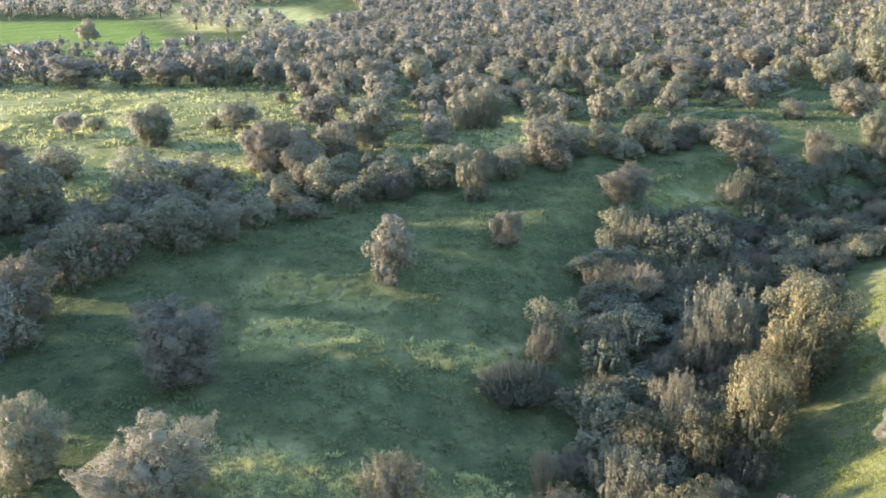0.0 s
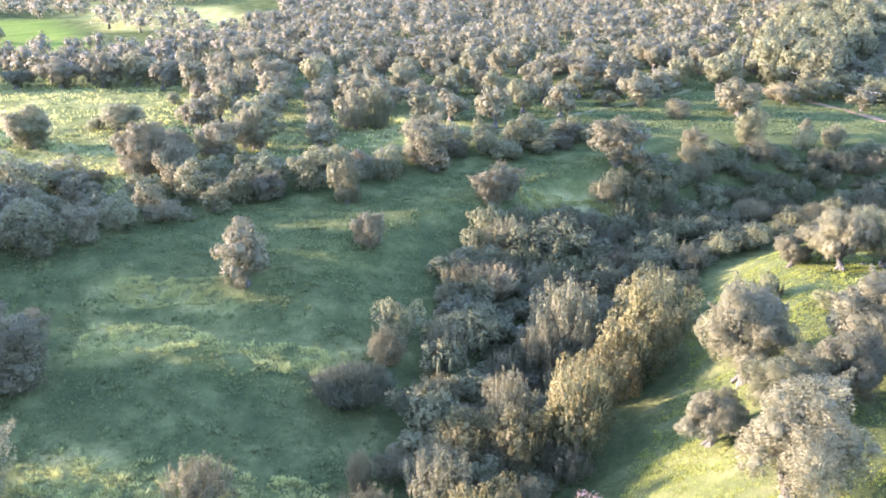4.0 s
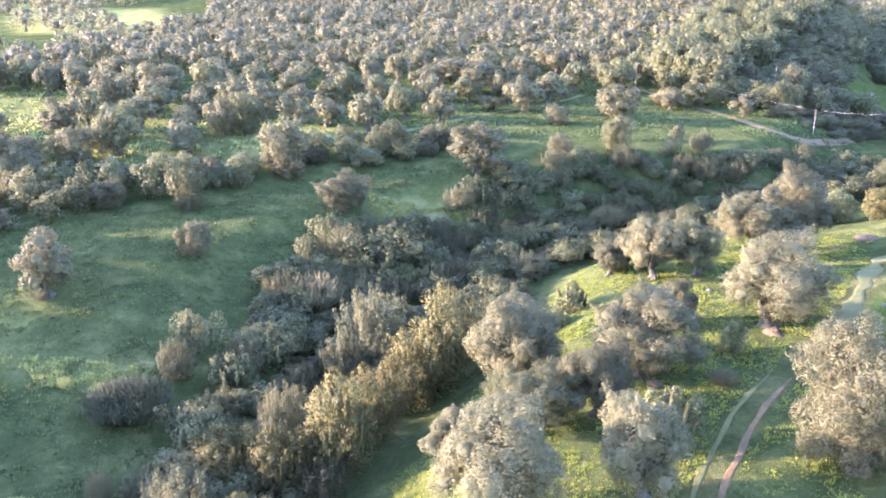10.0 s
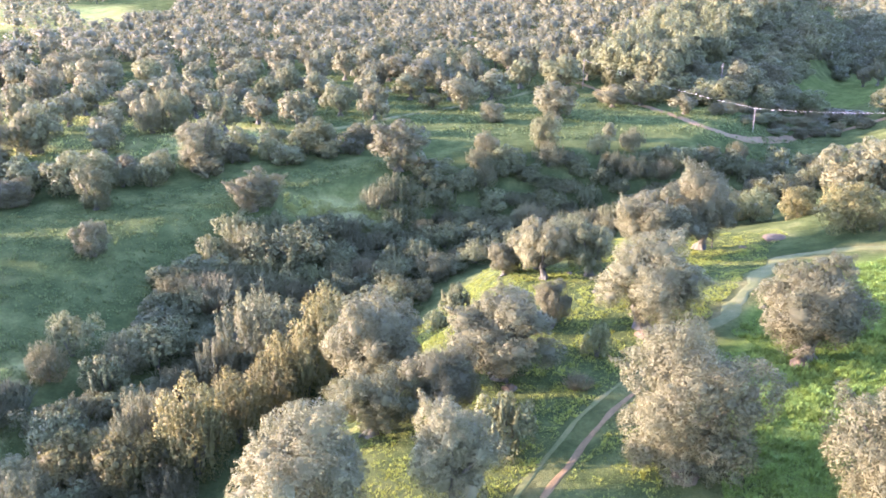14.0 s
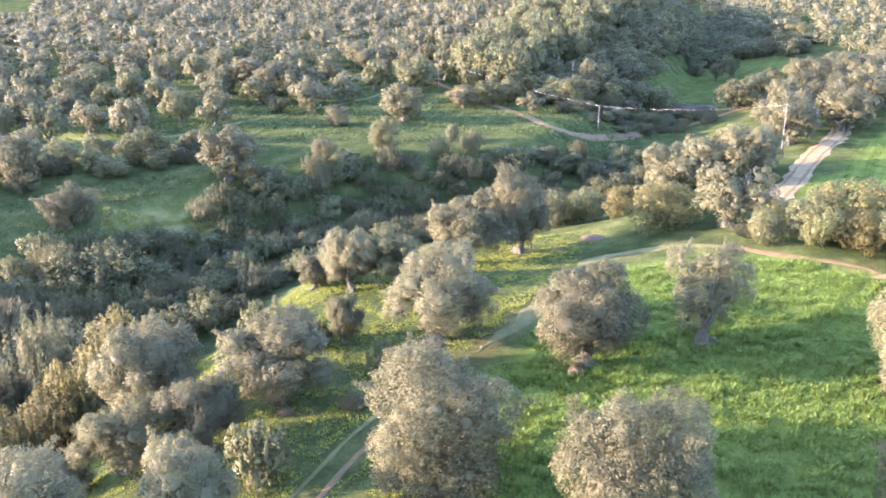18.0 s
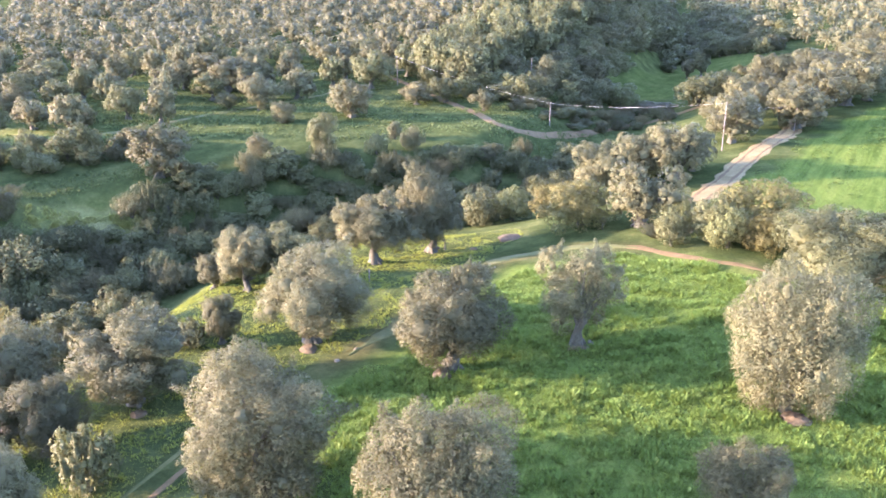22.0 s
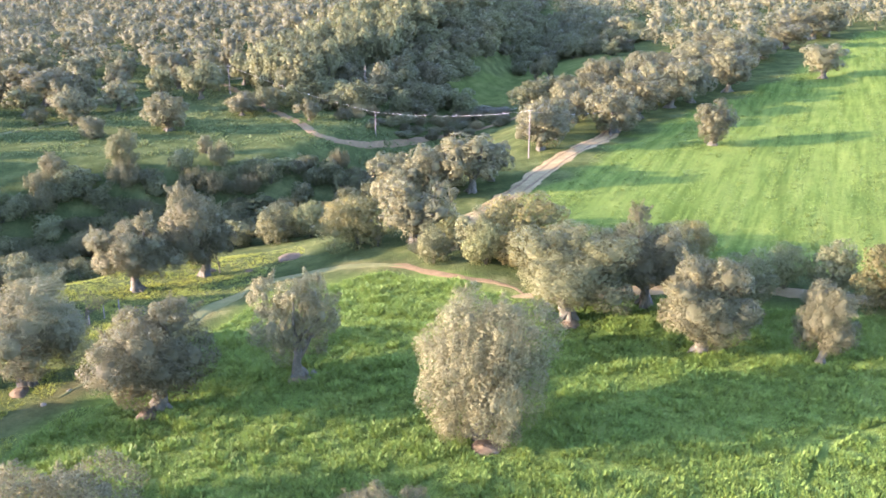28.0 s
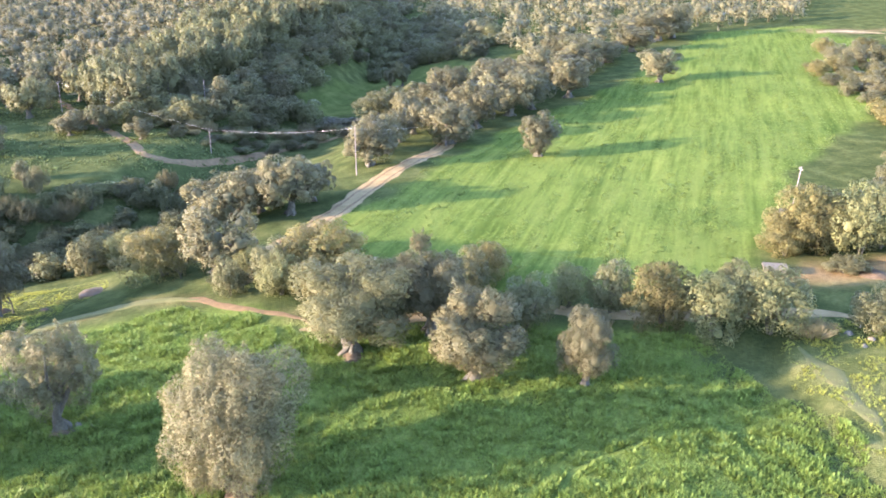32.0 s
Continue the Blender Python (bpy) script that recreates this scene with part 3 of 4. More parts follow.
def planted(rows, kinds, seed, label=""):
    rng = random.Random(seed)
    for k, (x, y, h, w) in enumerate(rows):
        kinds[k % len(kinds)].plant(x, y, h, w, rng.uniform(0, 360), label)


# where the plants stand: plan x, y, height, width of the crown
NEAR_OLIVES = [(71.2, 58.5, 8.0, 8.0), (110.9, 52.3, 7.5, 7.4), (118.0, 47.9, 5.9, 4.1), (103.6, 60.3, 7.6, 9.8), (110.9, 61.2, 8.0, 7.2), (61.2, 66.9, 7.2, 8.4), (38.8, 62.6, 8.0, 7.4), (48.2, 60.6, 6.9, 8.4), (43.2, 55.2, 5.4, 4.8), (38.3, 54.8, 5.2, 5.8), (33.4, 55.2, 4.4, 4.6), (34.0, 43.8, 7.2, 7.0), (43.4, 44.2, 6.9, 5.4), (52.2, 84.8, 3.5, 3.8), (55.7, 81.0, 6.0, 4.8), (60.1, 81.2, 6.0, 5.3), (68.4, 86.6, 7.4, 7.6), (75.0, 90.2, 8.6, 7.0), (55.5, 84.0, 4.0, 4.5), (53.9, 68.9, 4.2, 3.1)]
DENSE_OLIVES = [(91.4, 47.1, 9.9, 7.9), (57.4, 46.0, 9.0, 8.6), (66.7, 38.4, 8.7, 7.7), (82.8, 36.5, 5.2, 4.6)]
MEADOW_OLIVES = [(-23.0, 67.7, 7.7, 9.3), (-19.9, 49.6, 8.1, 7.8), (-30.3, 54.7, 6.3, 5.6), (-5.6, 85.8, 7.2, 6.2), (-24.7, 120.9, 8.2, 8.4), (-19.7, 119.2, 5.9, 5.6), (-45.6, 135.2, 6.2, 6.7), (42.4, 122.2, 6.9, 8.5), (59.4, 148.0, 3.6, 5.1), (55.7, 128.5, 3.6, 4.1), (65.2, 130.2, 5.7, 4.8), (76.6, 135.7, 2.8, 2.5), (14.9, 124.9, 7.3, 8.5), (23.5, 110.6, 5.4, 6.2), (4.0, 109.8, 5.8, 4.5), (5.3, 120.8, 3.3, 3.8), (7.2, 96.4, 4.3, 4.7), (3.7, 142.5, 6.4, 5.0), (7.4, 143.2, 6.8, 5.7), (-2.2, 141.3, 4.9, 4.5), (-15.3, 127.4, 6.0, 7.7), (-11.0, 131.4, 6.1, 5.2)]
GROVE_OLIVES = [(27.6, 171.5, 4.6, 6.1), (107.0, 180.3, 5.5, 6.6), (-46.1, 135.1, 6.4, 7.0), (-61.0, 140.6, 4.0, 4.8), (-76.6, 185.2, 6.3, 11.0), (-67.2, 184.7, 3.9, 7.0), (-58.0, 185.1, 5.8, 9.4), (-49.7, 184.6, 6.9, 8.2), (-43.2, 186.8, 6.8, 8.3), (-36.6, 189.1, 5.7, 7.2), (-25.3, 192.1, 6.3, 8.5), (-34.9, 144.6, 5.0, 8.0), (-27.0, 126.4, 5.2, 6.8), (-21.2, 125.4, 5.0, 6.4), (-10.3, 132.0, 6.8, 6.8), (-25.0, 165.2, 4.2, 5.2), (-103.6, 260.4, 6.6, 7.3), (50.0, 161.1, 3.0, 4.7), (55.6, 159.4, 6.2, 7.3), (71.1, 150.5, 6.1, 8.5), (76.9, 176.6, 7.4, 8.7), (70.3, 200.1, 6.5, 9.7), (83.7, 159.9, 3.7, 6.1), (89.5, 162.0, 4.9, 6.4), (94.8, 152.9, 3.6, 4.6), (111.4, 168.9, 7.0, 6.5), (118.1, 198.4, 8.2, 5.5), (48.9, 178.0, 7.1, 12.9), (40.3, 180.5, 5.7, 7.0), (22.6, 173.8, 6.0, 5.8), (14.5, 158.8, 5.0, 6.1), (27.4, 150.8, 3.6, 4.1), (33.3, 155.5, 5.8, 6.2), (-13.1, 176.5, 7.2, 8.7), (-19.0, 160.3, 6.7, 7.3), (-6.1, 181.9, 7.1, 6.9)]
ROADSIDE_OLIVES = [(142.3, 130.4, 7.3, 8.5), (151.3, 139.1, 7.7, 8.1), (161.4, 145.7, 7.9, 8.6), (168.0, 149.2, 8.0, 8.0), (166.4, 160.7, 8.0, 9.4), (179.5, 154.5, 7.7, 8.7), (183.6, 174.6, 7.6, 10.2), (196.4, 179.4, 7.9, 10.0), (208.1, 185.3, 5.3, 8.6), (223.1, 196.0, 6.3, 10.3), (242.4, 211.1, 7.8, 13.6), (248.6, 212.5, 9.1, 8.9), (147.8, 109.6, 6.4, 5.5), (202.9, 155.6, 6.7, 8.0), (124.1, 117.5, 6.4, 7.7), (98.7, 103.5, 6.4, 6.3), (103.0, 102.9, 6.6, 5.9), (108.3, 101.2, 7.0, 7.0), (96.6, 84.3, 6.4, 6.8), (112.3, 105.6, 5.2, 4.9), (105.6, 107.0, 5.8, 6.0)]
HEDGE_BUSHES = [(123.8, 60.3, 4.2, 3.8), (126.4, 57.6, 4.6, 4.2), (129.2, 53.8, 5.7, 5.5), (131.6, 50.0, 5.3, 5.7), (118.4, 58.2, 4.5, 4.6), (120.1, 70.0, 3.7, 4.8), (136.4, 48.7, 5.9, 6.2), (136.4, 53.7, 4.3, 4.0), (154.1, 61.8, 6.8, 7.1), (156.6, 58.3, 7.4, 6.9), (159.7, 58.3, 5.9, 7.0), (105.0, 76.6, 5.6, 8.2), (99.4, 80.2, 3.6, 3.6), (96.6, 76.6, 3.4, 3.4), (91.6, 89.4, 5.4, 7.6), (88.5, 107.0, 4.6, 5.6), (84.2, 106.2, 4.4, 5.2), (92.6, 103.0, 4.2, 5.2), (100.8, 73.6, 4.2, 4.2)]
GOLDEN_BUSHES = [(34.8, 75.3, 8.5, 7.7), (29.8, 70.2, 5.4, 5.2), (24.8, 61.3, 7.7, 5.6), (15.4, 60.5, 4.4, 5.0), (32.3, 72.8, 6.3, 5.8), (27.3, 65.8, 5.9, 4.9), (19.6, 59.5, 4.8, 4.8), (16.6, 50.4, 4.6, 5.0)]
TAN_SHRUBS = [(19.0, 61.0, 5.2, 3.6), (13.3, 54.4, 5.3, 5.2), (24.4, 74.6, 5.0, 3.8), (27.1, 79.5, 8.0, 7.5), (9.2, 74.2, 3.9, 3.6), (23.3, 76.1, 4.3, 3.5), (20.3, 73.7, 2.9, 3.7), (19.5, 64.3, 6.0, 3.8), (14.9, 61.7, 3.3, 4.1), (12.9, 56.9, 4.0, 5.5), (23.9, 100.9, 4.7, 5.5), (-3.9, 53.3, 3.8, 5.2)]
DULL_SHRUBS = [(17.3, 79.8, 3.7, 6.3), (14.5, 73.2, 3.8, 4.3), (17.8, 78.4, 4.2, 5.5), (13.7, 64.0, 3.7, 5.7), (10.0, 78.5, 4.1, 4.4), (13.2, 63.8, 3.9, 5.1), (29.3, 100.7, 5.8, 9.0)]
LEFT_HEDGE = [(-39.0, 85.2, 6.8, 6.8), (-40.9, 78.0, 6.8, 7.1), (-32.6, 95.7, 5.2, 6.6), (-35.9, 89.2, 5.7, 5.8), (-29.0, 93.2, 5.0, 5.1), (-25.8, 97.3, 4.9, 5.0), (-49.6, 100.1, 8.4, 8.5), (-37.1, 103.8, 4.6, 7.6), (-39.0, 112.3, 5.8, 9.0), (-40.7, 94.7, 5.2, 5.8), (-22.6, 101.3, 3.8, 4.8), (-17.5, 104.2, 2.8, 4.9), (-12.4, 106.7, 3.4, 3.6), (-6.6, 111.5, 3.7, 6.0), (-1.4, 115.6, 5.2, 6.6), (-40.1, 70.9, 7.4, 7.6), (-54.3, 118.5, 4.5, 7.1), (-63.6, 123.3, 4.0, 6.5), (-34.0, 116.1, 3.8, 7.0), (0.2, 122.3, 3.4, 5.7), (9.1, 121.9, 3.0, 4.9)]
SMALL_BUSHES = [(31.6, 97.2, 2.9, 4.4), (-39.4, 146.4, 1.9, 3.8), (-58.3, 145.0, 2.3, 4.2), (-30.8, 165.5, 2.1, 3.1), (-31.3, 119.1, 1.6, 4.6), (-31.2, 107.3, 1.5, 2.9), (38.4, 136.6, 3.3, 4.7), (94.1, 165.3, 4.4, 6.8), (85.4, 166.4, 3.0, 4.4), (86.6, 129.1, 1.7, 5.1), (140.8, 162.2, 5.9, 10.1), (133.0, 168.3, 2.3, 10.4), (112.5, 157.2, 2.1, 6.4), (46.9, 49.9, 4.0, 4.2), (56.2, 62.3, 2.9, 2.3), (46.2, 77.0, 2.9, 3.4), (44.3, 74.0, 1.9, 2.8), (51.2, 69.0, 2.0, 3.8), (49.5, 71.5, 1.6, 3.2)]
DRY_BUSHES = [(61.1, 116.4, 3.1, 6.5), (60.6, 116.6, 3.1, 5.7), (82.0, 124.7, 3.0, 4.7), (127.5, 168.6, 1.9, 4.4), (134.0, 170.7, 1.8, 4.0), (96.8, 80.0, 1.3, 4.6), (83.9, 164.4, 2.9, 6.4), (121.9, 162.8, 2.2, 6.6), (124.0, 55.8, 1.5, 3.4), (37.5, 98.6, 3.3, 5.2), (44.2, 92.8, 2.1, 2.6), (37.2, 90.2, 2.0, 3.2), (20.7, 90.4, 4.1, 7.6), (7.2, 56.5, 3.6, 2.5)]
TRACK = [(46.0, 41.8), (48.3, 45.8), (51.2, 50.0), (54.2, 53.8), (58.4, 58.1), (63.9, 63.0), (69.1, 68.3), (73.9, 74.3), (80.5, 81.7), (88.8, 81.6), (93.7, 77.9), (96.9, 72.6), (101.4, 67.3), (101.3, 65.4)]
TRACK_EAST = [(100.5, 65.8), (111.8, 63.9), (119.0, 62.7), (130.5, 54.7), (142.1, 49.6), (144.5, 46.9)]
MAIN_ROAD = [(97.3, 78.1), (103.2, 86.8), (108.2, 93.6), (114.6, 100.3), (122.0, 108.5), (131.0, 117.4), (140.0, 128.5), (146.0, 136.0), (149.0, 145.0), (149.6, 151.0)]
VALLEY_ROAD = [(148.6, 148.0), (145.4, 154.4), (141.0, 161.2), (132.0, 160.8), (121.0, 157.0), (109.4, 147.4), (100.0, 141.2), (94.4, 141.0), (93.2, 150.0), (90.5, 159.3), (86.0, 176.0), (82.0, 192.0)]
WEST_PATH = [(-27.2, 103.7), (-17.2, 113.0), (-10.7, 116.8), (-3.9, 122.6), (3.6, 125.8), (19.3, 137.0), (28.4, 141.5), (49.7, 158.8), (63.5, 168.9), (72.4, 177.2)]


near_kinds = [Kind("olive_tree", olive_parts(10 + k, 74000, 0.14, each=15, fine=True, lobes=16 + 2 * (k % 4), leaf=(OLIVE, OLIVE_GREEN)[k == 3]), 7.0, 7.0, "grey-green old olive tree with a thick gnarled trunk", "tree", "olive trees beside the track") for k in range(6)]
sparse_kind = Kind("olive_tree", olive_parts(19, 40000, 0.14, each=10, fine=True, lobes=11, limbs=6, core=0.25), 7.0, 7.0, "old olive tree with a thin open crown and bare limbs", "tree", "olive trees beside the track")
dense_kinds = [Kind("olive_tree", olive_parts(30 + k, 125000, 0.125, True, each=14, fine=True, lobes=26, core=0.22), 7.0, 7.0, "bushy pale olive tree leafy down to the grass", "tree", "olive trees beside the track") for k in range(2)]
mid_kinds = [Kind("olive_tree", olive_parts(50 + k, 14000, 0.24, lobes=13, limbs=3, leaf=(OLIVE, OLIVE_GREEN)[k % 3 == 2], each=5), 7.0, 7.0, "grey-green olive tree standing in rough meadow", "tree", "olive trees of the meadow") for k in range(6)]
low_kinds = [Kind("olive_tree", olive_parts(60 + k, 46000, 0.16, True, lobes=14, limbs=2, fine=True, core=0.36, leaf=(OLIVE, OLIVE_GREEN)[k % 3 == 2], each=9), 7.0, 7.0, "round olive tree with foliage close to the ground", "tree", "olive trees of the meadow") for k in range(3)]
grove_kinds = [Kind("olive_tree", olive_parts(150 + k, 6000, 0.34, lobes=11, limbs=2, leaf=(OLIVE, OLIVE_GREEN)[k % 3 == 2], each=3), 7.0, 7.0, "grey-green olive tree of the open grove", "tree", "olive trees of the grove") for k in range(6)]
road_kinds = [Kind("olive_tree", olive_parts(70 + k, 15000, 0.23, lobes=15, limbs=3, each=5), 7.0, 7.0, "sunlit grey olive tree at the field's edge", "tree", "olive trees along the dirt road") for k in range(4)]
hedge_kinds = [Kind("hedge_bush", bush_parts(80 + k, 14000, 0.17, (MASTIC, OLIVE_GREEN, BROWN_LEAF)[k % 3], lobes=16), 4.0, 4.5, ("dark evergreen bush in the hedge", "grey-green bush in the hedge", "brownish bush in the hedge")[k % 3], "bush", "hedge bushes") for k in range(3)]
gully_kinds = [Kind("gully_bush", bush_parts(90 + k, (26000, 16000, 9000, 16000)[k], (0.16, 0.18, 0.22, 0.18)[k], (BROWN_LEAF, CANE, DULL, CANE)[k], slim=(0.32, 0.24, 0.32, 0.22)[k], upright=(0.4, 0.55, 0.35, 0.65)[k], lobes=(20, 14, 14, 14)[k], core=(0.22, 0.12, 0.2, 0.12)[k]), 4.0, 4.5, ("tall brown-green bush on the gully bank", "straggly upright shrub in the gully", "dull green thicket in the gully", "straggly upright shrub in the gully")[k], "bush", "bushes of the gully") for k in range(4)]
dull_kinds = [Kind("thicket_bush", bush_parts(100 + k, 6500, 0.26, (DULL, OLIVE_GREEN, CANE)[k], lobes=11), 4.0, 4.5, ("dark green bush in a dense thicket", "grey-green wild olive bush in scrub", "brownish bush in a dense thicket")[k], "bush", "bushes of the thicket") for k in range(3)]
east_kinds = [Kind("bank_bush", bush_parts(140 + k, 6000, 0.25, (BROWN_LEAF, OLIVE, CANE)[k], lobes=11), 4.0, 4.5, ("brownish sunlit bush on the field bank", "pale grey-green bush on the field bank", "straw-brown bush on the field bank")[k], "bush", "bushes of the bank") for k in range(3)]
small_kinds = [Kind("small_bush", bush_parts(110 + k, 6000, 0.22, (MASTIC, DULL)[k], 2.5, 3.5, lobes=10, upright=0.3), 2.5, 3.5, ("small olive-green bush in the grass", "small dull green bush in the grass")[k], "bush", "small bushes") for k in range(2)]
twig_kinds = [Kind("dry_bush", twig_parts(120 + k, 170), 2.6, 4.0, "leafless pinkish-brown bush of bare twigs", "bush", "dry bushes") for k in range(2)]
shaded_twig_kind = Kind("dry_bush", twig_parts(124, 620, twig=SHADED_TWIG), 2.6, 4.0, "wide low leafless bush darkened as in shade at the meadow's edge", "bush", "dry bushes")
almond_kind = Kind("almond_bush", bush_parts(126, 7000, 0.14, BLOSSOM, 3.8, 4.4, lobes=14, core=0), 3.8, 4.4, "almond bush covered in pale pink blossom", "bush", "")
bare_kind = Kind("bare_tree", bare_tree_parts(130), 5.0, 5.0, "small leafless tree with fine reddish twigs", "tree", "bare trees")


def scatter(rng, count, polygon, gap, crowd=(), edge=0.3):
    """Plan places inside a polygon, at least gap apart and clear of the crowd."""
    px, py = [p[0] for p in polygon], [p[1] for p in polygon]
    cell, out = {}, []
    for x, y in crowd:
        cell.setdefault((int(x // gap), int(y // gap)), []).append((x, y))
    xs, ys = rng.uniform(min(px), max(px), count), rng.uniform(min(py), max(py), count)
    inside = polygon_mask(polygon, xs, ys, edge) > 0.5
    for x, y in zip(xs[inside], ys[inside]):
        i, j = int(x // gap), int(y // gap)
        if all((x - a) ** 2 + (y - b) ** 2 > gap * gap for u in (-1, 0, 1) for v in (-1, 0, 1) for a, b in cell.get((i + u, j + v), ())):
            cell.setdefault((i, j), []).append((x, y))
            out.append((x, y))
    return out


def grove(name, places, seed, kinds, label, tall=(4.5, 6.8), width=(6.2, 9.0)):
    """Far woods: simple olives, joined into one."""
    rng = np.random.default_rng(seed)
    pieces = []

    def turned(v, a):
        return np.stack([v[:, 0] * math.cos(a) - v[:, 1] * math.sin(a), v[:, 0] * math.sin(a) + v[:, 1] * math.cos(a), v[:, 2]], 1)
    for x, y in places:
        m = kinds[rng.integers(len(kinds))]
        h, w, a = rng.uniform(*tall), rng.uniform(*width), rng.uniform(0, 6.28)
        v = m[0] * (w / 7, w / 7, h / 7)
        pieces.append((turned(v, a) + (x, y, ground_at(x, y) - 0.05), m[1], turned(m[2], a)))
    v, f, n = joined(pieces)
    ob = new(name, mesh_from(name, v, f, OLIVE, True, n))
    return tagged(ob, label, "trees", kind="stuff")


def simple_olive(seed, leaves, size):
    rng = np.random.default_rng(seed)
    heap = crown_lobes(rng, 7.0, 1.0, 7.0, 7, 0.5)
    return joined([cores(rng, heap[:3], 0.6), sprigs(rng, heap, leaves, size, 0.7), thirds(tube([(0, 0, -0.3), (0.1, 0, 1.2), (0, 0.1, 2.6)], [0.5, 0.35, 0.2], 5))])


# ---- build ----
ground()


def strip(name, line, width, label, lift=0.05, mat=DIRT, ragged=0.35, seed=1, shift=0.0, tapered=True):
    """A worn band along a plan line, laid on the ground, with ragged edges and a soft dip."""
    pts = [Vector((x, y, 0)) for x, y in line]
    fine = []
    for k in range(len(pts) - 1):
        p0, p1, p2, p3 = pts[max(k - 1, 0)], pts[k], pts[k + 1], pts[min(k + 2, len(pts) - 1)]
        steps = max(2, int((p2 - p1).length / 0.7))
        for s in range(steps):
            t = s / steps
            fine.append(0.5 * (2 * p1 + (p2 - p0) * t + (2 * p0 - 5 * p1 + 4 * p2 - p3) * t * t + (3 * p1 - p0 - 3 * p2 + p3) * t ** 3))
    fine.append(pts[-1])
    verts, faces, across = [], [], 6
    for k, p in enumerate(fine):
        way = (fine[min(k + 1, len(fine) - 1)] - fine[max(k - 1, 0)]).normalized()
        side = Vector((way.y, -way.x, 0))
        lw = width / 2 * (1 + ragged * float(value_noise(p.x, p.y, 2.3, seed)) + 0.4 * ragged * float(value_noise(p.x, p.y, 0.9, seed + 3)))
        rw = width / 2 * (1 + ragged * float(value_noise(p.x, p.y, 2.3, seed + 7)) + 0.4 * ragged * float(value_noise(p.x, p.y, 0.9, seed + 5)))
        thin = min(1.0, 0.12 + k / 7, 0.12 + (len(fine) - 1 - k) / 7) if tapered else 1.0
        lw, rw = lw * thin, rw * thin
        for s in range(across + 1):
            f = s / across
            q = p + side * (shift + (f * (lw + rw) - lw))
            edge = -0.1 if s in (0, across) else 0.0
            verts.append((q.x, q.y, ground_at(q.x, q.y) + lift + edge))
    for k in range(len(fine) - 1):
        for s in range(across):
            a = k * (across + 1) + s
            faces.append((a, a + 1, a + across + 2, a + across + 1))
    me = mesh_from(name, np.array(verts), np.array(faces), mat, True)
    return tagged(new(name, me), label, "dirt track", kind="structure")


strip("track_rut_1", TRACK[:5], 0.5, "faint wheel rut half grown over with grass", lift=0.02, shift=-0.8, seed=3, ragged=0.6, mat=GRASSY)
strip("track_rut_2", TRACK[:5], 0.62, "bare brown wheel rut in the grass", lift=0.025, shift=0.8, seed=9, ragged=0.5, mat=RUT)
strip("track_middle", TRACK[5:11], 1.5, "soft worn track of thin grass and soil", seed=11, ragged=0.9, mat=GRASSY)
strip("track_bend", TRACK[9:], 1.15, "pale dirt track round the crop", lift=0.03, seed=15, ragged=0.8, mat=RUT)
strip("track_east", TRACK_EAST, 2.6, "pale dirt track behind the hedge", seed=19)
strip("main_road", MAIN_ROAD, 3.8, "wide rutted dirt road between grove and field", seed=23, ragged=0.3)
for side in (-0.85, 0.85):
    strip("road_rut_%d" % (1 + (side > 0)), MAIN_ROAD[1:], 0.55, "dark brown wheel rut in the dirt road", lift=0.056, mat=RUT, shift=side, seed=25, ragged=0.9)
strip("valley_road", VALLEY_ROAD, 2.1, "dull brown dirt road across the valley", seed=29, mat=RUT)
strip("west_path", WEST_PATH, 1.5, "narrow trodden path along the meadow edge", seed=37, mat=GRASSY)
strip("ditch_bank", [(136.3, 45.2), (135.3, 42.1), (133.8, 37.9), (132.3, 33.2)], 2.2, "pale weedy bank along a small ditch", seed=41, ragged=0.95, mat=GRASSY)
strip("sandy_bank", [(286.8, 195.8), (296.1, 195.3), (300.7, 183.7)], 5.0, "pale sandy bank at the field's far end", seed=45, ragged=0.5)
strip("bare_patch", [(83.4, 197.4), (87.4, 198.1), (90.6, 194.3)], 3.0, "bare reddish soil under the olives", seed=47, ragged=0.7)

sparse_kind.plant(81.3, 59.4, 8.4, 7.0, 150)
planted([(x, y, h, w * 1.1) for x, y, h, w in NEAR_OLIVES], near_kinds, 1)
planted(DENSE_OLIVES, dense_kinds, 2)
planted(MEADOW_OLIVES, [low_kinds[0], low_kinds[1], low_kinds[2], mid_kinds[1]], 3)
planted(GROVE_OLIVES, mid_kinds, 4)
planted([(x, y, h * 1.05, w * 1.2) for x, y, h, w in ROADSIDE_OLIVES], road_kinds, 5)
planted(HEDGE_BUSHES, hedge_kinds, 6)
planted([(100.6, 75.6, 4.3, 4.8), (103.2, 72.4, 4.0, 4.7), (107.0, 69.7, 4.2, 5.0), (111.3, 68.7, 3.7, 4.9), (117.1, 67.0, 3.9, 4.7), (152.8, 64.5, 3.6, 5.6), (154.6, 61.5, 4.2, 6.0)], [hedge_kinds[1], hedge_kinds[2]], 21)
planted(GOLDEN_BUSHES, gully_kinds[:1], 7)
planted(TAN_SHRUBS, [gully_kinds[1], gully_kinds[3]], 7)
planted(DULL_SHRUBS, [gully_kinds[2], small_kinds[1]], 7)
planted(LEFT_HEDGE, [dull_kinds[1], low_kinds[0], dull_kinds[1], dull_kinds[2]], 8)
planted([r for r in SMALL_BUSHES if r[3] < 6], small_kinds, 9)
planted(DRY_BUSHES, twig_kinds, 10)
shaded_twig_kind.plant(6.4, 68.2, 3.0, 8.2, 35)
almond_kind.plant(23.5, 49.4, 3.8, 4.4, 60)
planted([r for r in SMALL_BUSHES if r[3] >= 6], dull_kinds, 22)
